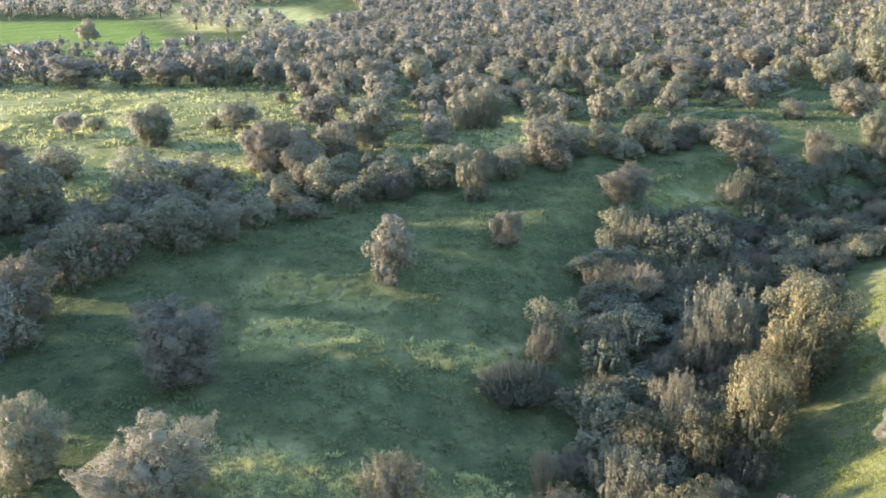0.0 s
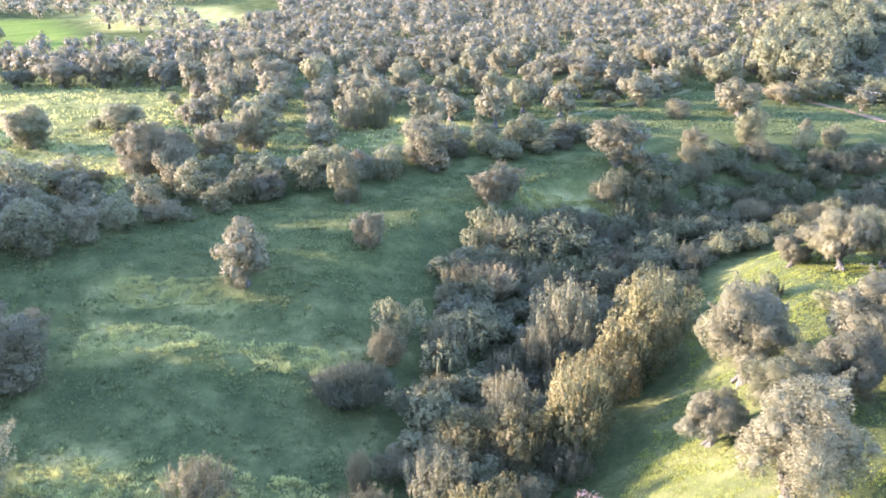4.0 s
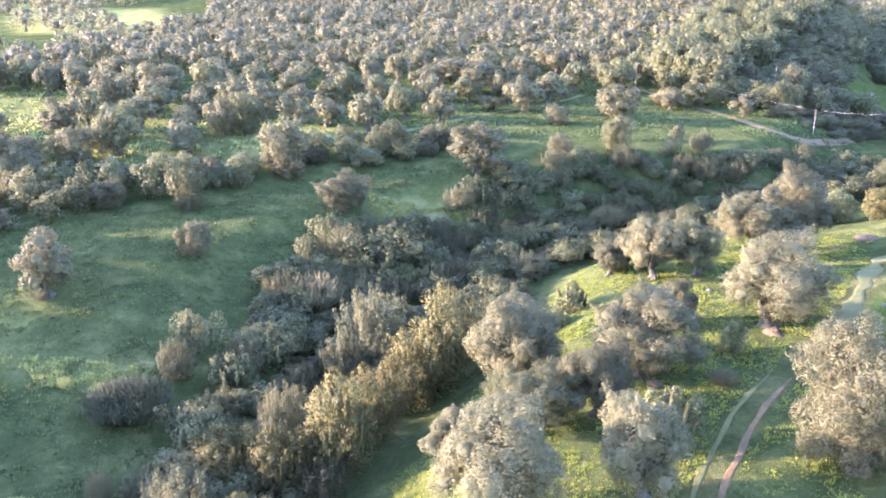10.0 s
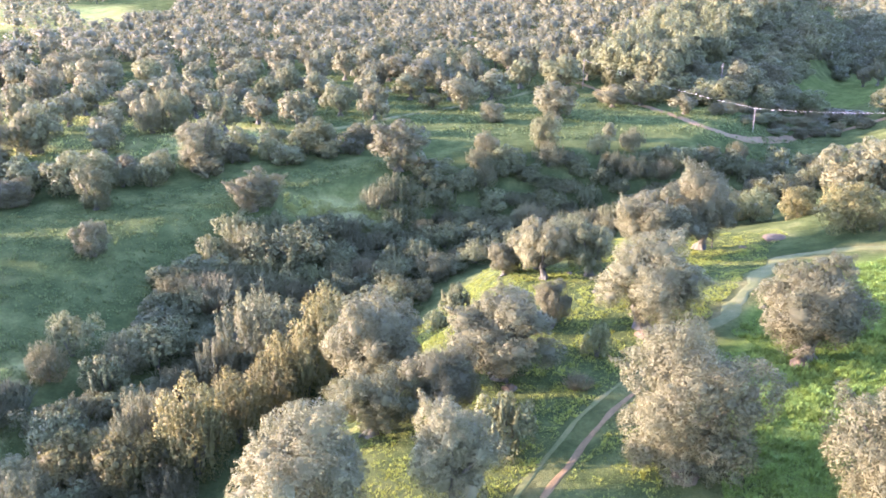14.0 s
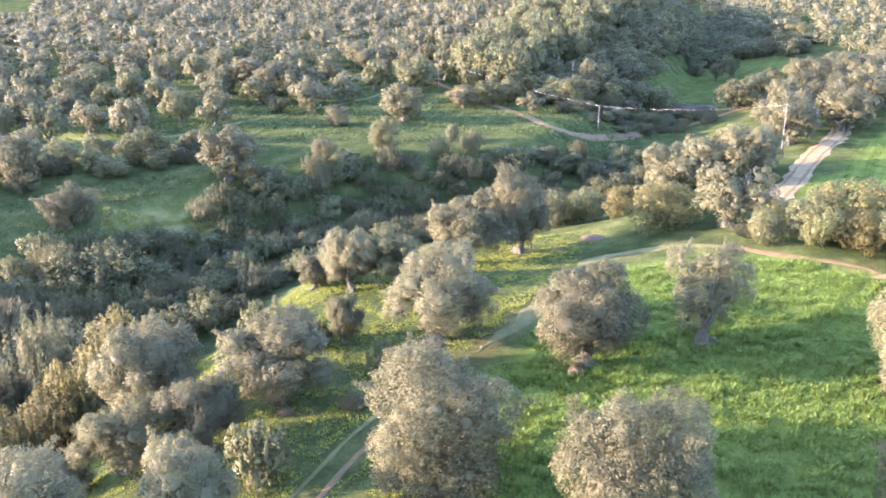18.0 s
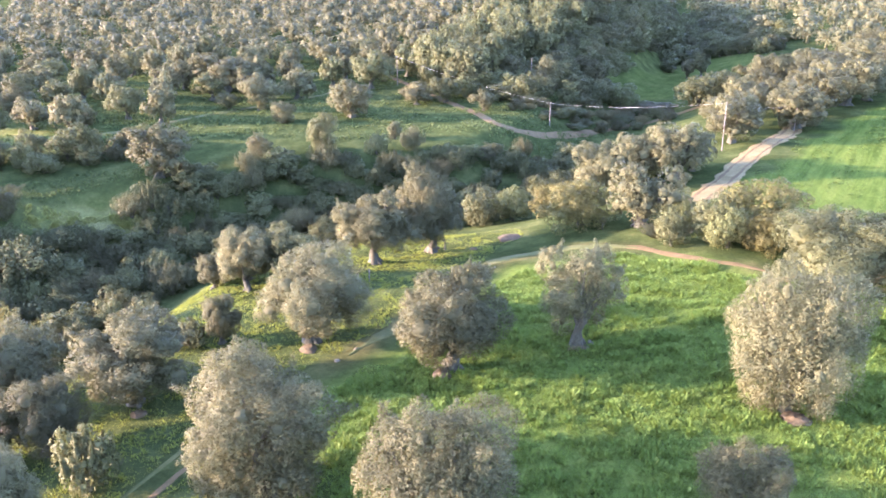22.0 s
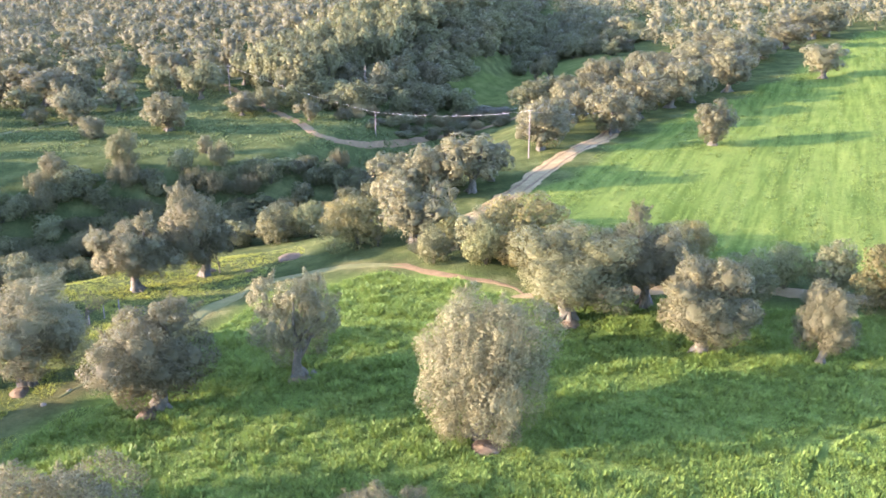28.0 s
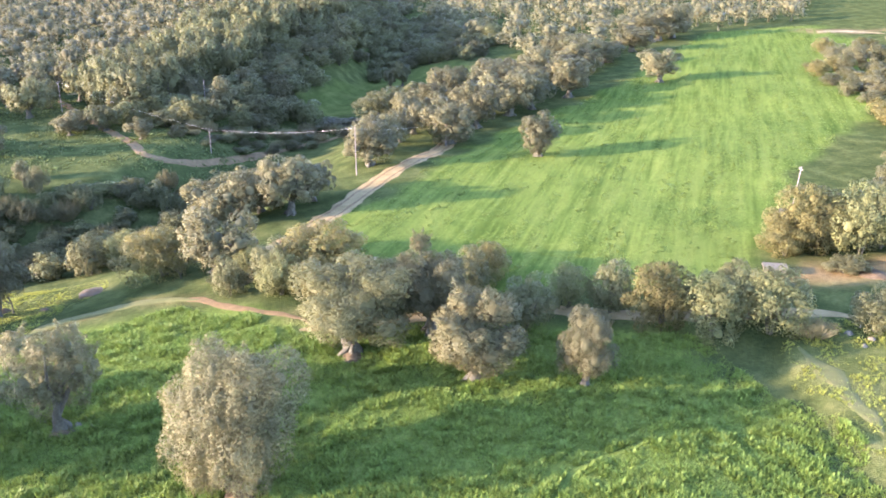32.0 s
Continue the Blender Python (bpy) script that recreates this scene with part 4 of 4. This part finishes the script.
twig_kinds[0].plant(53.6, 57.6, 1.1, 2.8, 20)
bare_kind.plant(76.6, 90.8, 4.8, 4.6, 30)
bare_kind.plant(64.6, 77.3, 4.6, 5.0, 200)
bare_kind.plant(93.0, 86.0, 2.6, 3.0, 100)

# thickets that fill the gully between the larger bushes
GULLY_BED = [(4, 44), (17, 46), (22, 56), (26, 64), (30, 76), (38, 84), (44, 93), (54, 103), (66, 108), (82, 109), (98, 117), (112, 128), (108, 137), (92, 132), (66, 128), (46, 124), (34, 114), (22, 104), (16, 92), (13, 78), (12, 68), (8, 58)]
rng = np.random.default_rng(77)
taken = [(r[0], r[1]) for rows in (GOLDEN_BUSHES, TAN_SHRUBS, DULL_SHRUBS, NEAR_OLIVES, HEDGE_BUSHES, DRY_BUSHES, SMALL_BUSHES, MEADOW_OLIVES) for r in rows]
beds = scatter(rng, 4000, GULLY_BED, 2.35, taken)
planted([(x, y, rng.uniform(1.6, 3.8), rng.uniform(3.4, 5.4)) for x, y in beds], [gully_kinds[2], dull_kinds[0], gully_kinds[3], gully_kinds[2], dull_kinds[0], gully_kinds[1]], 11)

# the open grove: scattered olives, then the dense far woods
OPEN_GROVE = [(-22, 134), (-4, 131), (26, 142), (55, 160), (85, 185), (100, 205), (40, 215), (-20, 205), (-45, 196), (-40, 182), (-20, 172)]
taken += [(r[0], r[1]) for r in GROVE_OLIVES]
spots = scatter(rng, 2200, OPEN_GROVE, 7.3, taken)
planted([(x, y, rng.uniform(4.6, 6.6), rng.uniform(5.2, 7.6)) for x, y in spots], grove_kinds, 12)
SLOPE = [(98, 158), (112, 160), (128, 172), (135, 188), (146, 203), (160, 211), (170, 202), (205, 236), (215, 310), (185, 315), (150, 268), (118, 238), (98, 208), (88, 180)]
spots = scatter(rng, 4500, SLOPE, 4.1, taken)
spots = [q for q in spots if polygon_mask(CROP_VALLEY, np.array([q[0]]), np.array([q[1]]), 1.0)[0] < 0.5]
brink = [x + 0.1 - 0.72 * (y - 204) for x, y in spots]
planted([(x, y, rng.uniform(3.0, 5.2), rng.uniform(5.0, 7.5)) for (x, y), b in zip(spots, brink) if b > 122], [dull_kinds[0], dull_kinds[0], dull_kinds[0], dull_kinds[2]], 13)
planted([(x, y, rng.uniform(7.2, 9.6), rng.uniform(6.0, 8.5)) for (x, y), b in zip(spots, brink) if b <= 122], [dull_kinds[0], grove_kinds[2], dull_kinds[0], grove_kinds[5]], 18)
planted([(131.3, 197.0, 4.6, 4.4), (125.3, 181.9, 3.6, 4.0), (161.2, 204.3, 6.0, 4.6), (158.6, 206.0, 5.0, 4.0), (187.0, 228.6, 4.6, 4.4), (205.0, 245.7, 5.2, 6.0)], mid_kinds, 23)
# unseen tall trees added to shade meadow and gully; gaps let sun strips through
WEST_SHADE = [(-150, 30), (-46, 30), (-46, 60), (-50, 80), (-64, 104), (-72, 116), (-150, 120)]
spots = [(x, y) for x, y in scatter(rng, 1500, WEST_SHADE, 6.5, taken) if not any(low < y + 0.14 * (x + 6) < high for low, high in ((46.5, 60.5), (67.8, 80), (81, 88.5)))]
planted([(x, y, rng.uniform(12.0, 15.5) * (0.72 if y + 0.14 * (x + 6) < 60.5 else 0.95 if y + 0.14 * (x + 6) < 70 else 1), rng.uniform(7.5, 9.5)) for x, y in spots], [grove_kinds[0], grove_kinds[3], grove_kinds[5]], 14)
ROAD_ROW = [(126, 121), (142.8, 135.3), (163.4, 149.7), (186.4, 167.4), (209.5, 186.3), (204.4, 198.1), (176.2, 180.5), (149.2, 159.5), (126.2, 129.2)]
spots = scatter(rng, 500, ROAD_ROW, 6.0, [(r[0], r[1]) for r in ROADSIDE_OLIVES])
planted([(x, y, rng.uniform(5.5, 7.5), rng.uniform(6.5, 9.0)) for x, y in spots], road_kinds, 17)
HEDGE_BAND = [(-52, 90), (-36, 99), (-18, 106), (0, 114), (24, 124), (46, 134), (44, 138), (20, 131), (-4, 121), (-24, 114), (-44, 106), (-60, 98)]
taken += [(r[0], r[1]) for r in LEFT_HEDGE]
spots = scatter(rng, 900, HEDGE_BAND, 3.2, taken)
planted([(x, y, rng.uniform(2.2, 4.8), rng.uniform(3.4, 5.4)) for x, y in spots], [dull_kinds[1], dull_kinds[2], dull_kinds[1], dull_kinds[0]], 15)
EAST_BANK = [(158, 56), (168, 66), (180, 76), (206, 98), (214, 112), (236, 146), (258, 166), (270, 170), (290, 165), (262, 124), (225, 88), (190, 60), (165, 44)]
spots = scatter(rng, 1500, EAST_BANK, 4.6, taken)
planted([(x, y, rng.uniform(1.8, 4.2), rng.uniform(4.0, 6.5)) for x, y in spots], east_kinds, 16)
hedge_kinds[1].plant(143.8, 44.6, 3.4, 4.4, 40)
twig_kinds[0].plant(138.8, 46.4, 1.5, 4.4, 0)
east_kinds[2].plant(151.5, 55.5, 1.6, 4.0, 90)
hedge_kinds[2].plant(150.0, 61.5, 3.6, 5.0, 10)

ROAD_SCRUB = [(98, 150), (108, 150), (120, 153), (136, 160), (134, 168), (118, 161), (104, 157)]
spots = scatter(rng, 500, ROAD_SCRUB, 2.8, taken)
planted([(x, y, rng.uniform(0.9, 2.2), rng.uniform(2.4, 4.0)) for x, y in spots], [dull_kinds[2], twig_kinds[1], dull_kinds[0]], 19)
VALLEY_SIDE = [(140, 158), (150, 164), (166, 184), (178, 200), (170, 204), (156, 184)]
spots = [q for q in scatter(rng, 300, VALLEY_SIDE, 4.5, taken) if polygon_mask(CROP_VALLEY, np.array([q[0]]), np.array([q[1]]), 1.0)[0] < 0.5]
planted([(x, y, rng.uniform(1.8, 3.8), rng.uniform(3.5, 5.5)) for x, y in spots], [dull_kinds[0], dull_kinds[2], dull_kinds[1]], 20)

simple = [simple_olive(200 + k, 340, 0.66) for k in range(5)]
FAR_WOODS = [(-45, 205), (-10, 205), (40, 212), (100, 203), (118, 232), (160, 262), (200, 330), (300, 470), (-50, 470), (-44, 420), (-28, 335), (-36, 285), (-50, 235)]
grove("far_olive_wood", scatter(rng, 9000, FAR_WOODS, 6.3), 31, simple, "dense grey-green olive wood on the far plateau")
FAR_WEST = [(-240, 184), (-80, 184), (-58, 190), (-36, 194), (-40, 222), (-64, 226), (-99, 222), (-230, 226)]
grove("west_olive_row", scatter(rng, 2500, FAR_WEST, 6.2), 32, simple, "band of hazy olive trees before a green field")
WEST_EDGE = [(-330, 345), (-96, 332), (-80, 288), (-52, 262), (-40, 290), (-84, 330), (-76, 384), (-50, 470), (-330, 470)]
grove("west_olive_wood", scatter(rng, 3500, WEST_EDGE, 8), 33, simple, "loose olive wood round the far fields")
EAST_WOODS = [(200, 195), (238, 215), (300, 218), (420, 330), (440, 470), (300, 470), (260, 420), (205, 300), (195, 240)]
grove("east_olive_wood", scatter(rng, 4000, EAST_WOODS, 8.5), 34, simple, "olive wood beyond the far end of the field")


# ---- grass that stands up ----
def tuft_field(name, places, label, mat, blades, tall, wide, seed):
    """Tufts of leaning blades, joined into one."""
    r = np.random.default_rng(seed)
    p = np.repeat(np.array(places), blades, 0)
    n = len(p)
    a, lean = r.uniform(0, 6.283, n), r.uniform(0.15, 0.8, n)
    swell = np.clip(1 + 0.75 * value_noise(p[:, 0], p[:, 1], 0.9, seed) + 0.4 * value_noise(p[:, 0], p[:, 1], 2.9, seed + 2), 0.55, 2.2)
    scale = np.repeat(r.uniform(0.6, 1.3, len(places)), blades) * r.uniform(0.7, 1.2, n) * swell
    foot = np.stack([p[:, 0] + np.cos(a) * 0.06, p[:, 1] + np.sin(a) * 0.06], 1)
    z = ground_height(foot[:, 0], foot[:, 1]) - 0.03
    foot = np.column_stack([foot, z])
    way = np.stack([np.cos(a) * lean, np.sin(a) * lean, np.ones(n)], 1) * (tall * scale)[:, None]
    side = np.stack([-np.sin(a), np.cos(a), np.zeros(n)], 1) * (wide * scale)[:, None]
    tip = foot + way + np.stack([np.cos(a), np.sin(a), -0.5 + np.zeros(n)], 1) * (tall * scale * lean * 0.3)[:, None]
    v = np.stack([foot - side, foot + side, tip], 1).reshape(-1, 3)
    return tagged(new(name, mesh_from(name, v, np.arange(3 * n).reshape(-1, 3), mat)), label, "grass", kind="stuff")


def clumpy(rng, polygon, count, size, bar, seed, edge=2.0):
    px, py = [q[0] for q in polygon], [q[1] for q in polygon]
    x, y = rng.uniform(min(px), max(px), count), rng.uniform(min(py), max(py), count)
    keep = (polygon_mask(polygon, x, y, edge) > 0.5) & (value_noise(x, y, size, seed) + 0.5 * value_noise(x, y, size * 0.4, seed + 1) + rng.uniform(-0.35, 0.35, count) > bar)
    return np.stack([x[keep], y[keep]], 1)


def off_track(places):
    return places[np.abs(along([(x, y, 0) for x, y in TRACK], places[:, 0], places[:, 1])[0] + 0.5 * value_noise(places[:, 0], places[:, 1], 1.7, 91)) > 1.15]


WHEEL_MARKS = [(106.6, 36.6), (107.7, 37.7), (109.5, 39.0), (111.1, 39.9), (112.8, 40.7)], [(108.0, 36.0), (109.7, 37.5), (111.6, 38.8), (113.5, 39.3), (117.2, 39.4)]


def off_wheels(places):
    for line in WHEEL_MARKS:
        places = places[np.abs(along([(x, y, 0) for x, y in line], places[:, 0], places[:, 1])[0]) > 0.24]
    return places


NEAR_STRIP = [(56, 30), (60.1, 45.3), (63.1, 57.2), (72, 67), (80.8, 77.2), (91.0, 77.2), (97.7, 69.8), (101.8, 64.0), (115.6, 60.3), (131, 50), (131, 36), (126, 25), (60, 25)]
tuft_field("crop_grass", off_wheels(off_track(clumpy(rng, NEAR_STRIP, 170000, 1.3, -1.9, 51))), "lush bright green crop leaves in clumps", BLADE, 5, 0.27, 0.046, 61)
furrows = clumpy(rng, CROP_FAR, 170000, 3.0, -2, 52)
across = (furrows[:, 0] * math.sin(radians(50)) - furrows[:, 1] * math.cos(radians(50)))
along_row = (furrows[:, 0] * math.cos(radians(50)) + furrows[:, 1] * math.sin(radians(50)))
furrows = furrows[value_noise(across, along_row * 0.04, 1.1, 53) + 0.6 * value_noise(across, along_row * 0.03, 3.1, 54) + rng.uniform(-0.3, 0.3, len(furrows)) > -0.05]
tuft_field("far_crop_grass", furrows, "bright green crop leaves in long drilled rows", FIELD_BLADE, 5, 0.17, 0.032, 66)
BENCH = [(21, 40), (29, 58), (37, 74), (45, 88), (58, 98), (74, 104), (86, 94), (76, 78), (64, 64), (58, 52), (54, 34)]
tuft_field("bank_grass", off_track(clumpy(rng, BENCH, 105000, 1.6, -1.2, 55)), "yellow-green grass on the sunny bank", BANK_BLADE, 5, 0.13, 0.026, 62)
# weeds paler than the meadow blades, so the sunlit strips look brighter
for name, zone in (("meadow_weeds_west", LIT_STRIP), ("meadow_weeds_near", STRIP_NEAR), ("meadow_weeds_back", STRIP_BACK), ("meadow_weeds_gully", STRIP_GULLY)):
    tuft_field(name, clumpy(rng, zone, 9000, 1.4, -0.2, 57, 3), "tall yellow-green weeds in a sunny strip", DRY_BLADE, 6, 0.22, 0.028, 63)
MEADOW = [(-48, 40), (10, 40), (8, 70), (14, 92), (26, 112), (46, 128), (30, 124), (-10, 108), (-44, 92)]
tuft_field("meadow_tufts", clumpy(rng, MEADOW, 70000, 2.0, -0.6, 57), "low tufts of green meadow grass", MEADOW_BLADE, 5, 0.2, 0.04, 65)
GROVE_FLOOR = [(-85, 105), (-30, 108), (0, 120), (46, 136), (70, 136), (112, 136), (125, 165), (100, 205), (40, 215), (-20, 205), (-70, 195)]
tuft_field("grove_grass", clumpy(rng, GROVE_FLOOR, 90000, 3.0, -0.2, 58), "rough green grass under the olives", MEADOW_BLADE, 4, 0.28, 0.07, 67)
wrng = np.random.default_rng(81)
tuft_field("open_meadow_weeds", clumpy(wrng, DRY_WEST, 40000, 4.0, 0.0, 56, 4), "patches of rough dry weeds on the open meadow", DRY_BLADE, 4, 0.42, 0.07, 68)
tuft_field("ditch_grass", clumpy(rng, DRY_EAST, 16000, 1.5, -0.2, 59), "yellow-green rough grass beside the ditch", BANK_BLADE, 6, 0.15, 0.024, 64)


# ---- poles, wires, earth and stones ----
def lumpy_mound(seed, mat, flat=0.45, lat=7, lon=12):
    r = np.random.default_rng(seed)
    v = [(0, 0, flat)]
    for i in range(1, lat + 1):
        for j in range(lon):
            a, f = 2 * math.pi * j / lon, i / lat
            k = r.uniform(0.82, 1.15)
            v.append((f * math.cos(a) * k, f * math.sin(a) * k, flat * (1 - f * f) * r.uniform(0.75, 1.2) - 0.12 * (i == lat)))
    f = [(0, 1 + j, 1 + (j + 1) % lon, 1 + (j + 1) % lon) for j in range(lon)]
    f = [(a, b, c) for a, b, c, _ in f]
    for i in range(lat - 1):
        for j in range(lon):
            a, b = 1 + i * lon + j, 1 + i * lon + (j + 1) % lon
            f += [(a, a + lon, b + lon), (a, b + lon, b)]
    return mesh_from("mound", np.array(v), np.array(f), mat, True)


def lay(name, me, x, y, size, tall, turn, label, category, group=""):
    ob = tagged(new(name, me), label, category, group)
    ob.matrix_basis = pose(x, y, ground_at(x, y) - 0.02, 0, 0, turn) @ Matrix.Diagonal((size, size * 0.85, tall, 1))
    return ob


heaps = [lumpy_mound(400 + k, HEAP) for k in range(3)]
HEAPS = [(81.2, 59.2, 1.3, 1.2), (70.5, 57.8, 1.5, 1.6), (91.5, 45.7, 1.6, 1.1), (103.4, 59.6, 1.5, 1.3), (61.0, 65.2, 1.4, 1.1), (48.7, 58.7, 1.0, 1.0), (75.5, 91.9, 1.3, 1.1), (111.2, 51.7, 1.2, 0.9), (57.4, 45.2, 1.5, 1.2), (79.6, 89.5, 0.8, 0.6)]
for k, (x, y, s, h) in enumerate(HEAPS):
    lay("earth_heap", heaps[k % 3], x, y, s * 0.7, h * 0.75, 70 * k, "reddish-brown heap of earth at an olive's foot", "earth heap", "earth heaps")
for k, (x, y, s, h) in enumerate([(84.5, 91.5, 1.8, 0.7), (97.5, 86.5, 1.2, 1.2), (153.5, 53.5, 1.6, 0.9)]):
    lay("earth_bank", heaps[k % 3], x, y, s, h, 50 * k, "bare reddish bank of earth with dry weeds", "earth bank", "earth banks")

stone = lumpy_mound(410, STONE, 0.7, 4, 8)
srng = np.random.default_rng(411)
for x, y, s in [(82.4, 59.5, 0.4), (82.0, 59.0, 0.25), (83.3, 58.9, 0.3), (140.6, 47.0, 0.5), (139.6, 45.8, 0.4), (141.5, 45.2, 0.45), (142.3, 43.6, 0.4), (140.9, 43.0, 0.35), (143.2, 41.9, 0.4), (63, 62.4, 0.3), (64.6, 63.9, 0.25), (72.5, 68.4, 0.35), (59.5, 76.0, 0.35), (5.0, 69.5, 0.4), (58.4, 82.0, 0.4), (99.5, 82.5, 0.4)]:
    lay("field_stone", stone, x, y, s, s * 0.9, srng.uniform(0, 360), "pale grey field stone lying in the grass", "stone", "field stones")


def pole_thing(x, y, tall, lean=0.0, arm=True, label="weathered wooden pole carrying thin wires"):
    ob = thing("utility_pole", label, "pole", "utility poles")
    v, f = tube([(0, 0, -0.4), (0, 0, tall * 0.5), (0, 0, tall)], [0.075, 0.065, 0.055], 10)
    part("post", mesh_from("post", v, f, WOOD, True), ob)
    if arm:
        v, f = tube([(-0.7, 0, tall - 0.35), (0, 0, tall - 0.35), (0.7, 0, tall - 0.35)], [0.05, 0.06, 0.05], 6)
        crossarm = part("crossarm", mesh_from("crossarm", v, f, WOOD), ob)
        for s in (-0.6, 0.6):
            v, f = tube([(s, 0, tall - 0.3), (s, 0, tall - 0.22), (s, 0, tall - 0.14)], [0.035, 0.05, 0.025], 8)
            part("insulator", mesh_from("insulator", v, f, STONE), crossarm, "pale ceramic insulator")
    z = ground_at(x, y)
    ob.matrix_basis = pose(x, y, z, lean, lean * 0.6, 60)
    return Vector((x, y, z + tall - 0.2))


tops = [pole_thing(82.6, 179.6, 6.0), pole_thing(105.4, 147.2, 4.4, arm=False), pole_thing(120.9, 114.2, 7.0, arm=False), pole_thing(141.0, 128.8, 4.6)]
pole_thing(108.2, 170.5, 6.5, 1, False, "tall pale bare pole at the wood's edge")
pole_thing(160.8, 72.1, 5.4, 6, True, "pale slightly leaning pole above bushes")


def wire(a, b, sag, shift):
    side = Vector((b.y - a.y, a.x - b.x, 0)).normalized() * shift
    pts = [a.lerp(b, k / 24) + side - Vector((0, 0, sag * 4 * (k / 24) * (1 - k / 24))) for k in range(25)]
    v, f = tube([tuple(p) for p in pts], [0.006] * 25, 5)
    tagged(new("overhead_wire", mesh_from("overhead_wire", v, f, WIRE, True)), "thin pale wire hanging between poles", "wire", "overhead wires")


for a, b in zip(tops, tops[1:]):
    wire(a, b, 0.7, -0.04)


def box(x0, y0, z0, x1, y1, z1, bevel=0.04):
    bm = bmesh.new()
    bmesh.ops.create_cube(bm, size=1)
    for q in bm.verts:
        q.co = ((x0 + x1) / 2 + q.co.x * (x1 - x0), (y0 + y1) / 2 + q.co.y * (y1 - y0), (z0 + z1) / 2 + q.co.z * (z1 - z0))
    bmesh.ops.bevel(bm, geom=bm.edges[:], offset=bevel, segments=2, affect="EDGES")
    me = bpy.data.meshes.new("block")
    bm.to_mesh(me)
    bm.free()
    me.materials.append(STONE)
    return me


well = thing("stone_culvert", "low pale stone culvert with a dark mouth", "culvert")
for name, dims in (("side_wall", (-1.0, -0.7, -0.2, -0.7, 0.7, 0.6)), ("side_wall", (0.7, -0.7, -0.2, 1.0, 0.7, 0.6)), ("back_wall", (-0.7, 0.45, -0.2, 0.7, 0.7, 0.6)), ("roof_slab", (-1.15, -0.85, 0.6, 1.15, 0.85, 0.8))):
    part(name, box(*dims), well)
well.matrix_basis = pose(145.6, 58.2, ground_at(145.6, 58.2) - 0.05, 0, 0, -35)
plinth = thing("concrete_plinth", "pale concrete block at a pole's foot", "plinth")
part("block", box(-0.5, -0.4, -0.2, 0.5, 0.4, 0.4), plinth)
plinth.matrix_basis = pose(159.9, 72.6, ground_at(159.9, 72.6) - 0.05, 0, 0, 30)
fence = thing("fence_post", "short pale wooden stake in dry grass", "fence post", "fence posts")
v, f = tube([(0, 0, -0.3), (0.02, 0, 0.6), (0, 0.02, 1.3)], [0.06, 0.055, 0.045], 7)
part("stake", mesh_from("stake", v, f, WOOD, True), fence)
fence.matrix_basis = pose(144.8, 42.6, ground_at(144.8, 42.6))
for x, y in ((146.5, 40.2), (143.2, 45.6), (66.0, 78.5), (67.2, 79.8), (64.8, 77.4)):
    copy_thing(fence, pose(x, y, ground_at(x, y), 3, -4, x * 9))
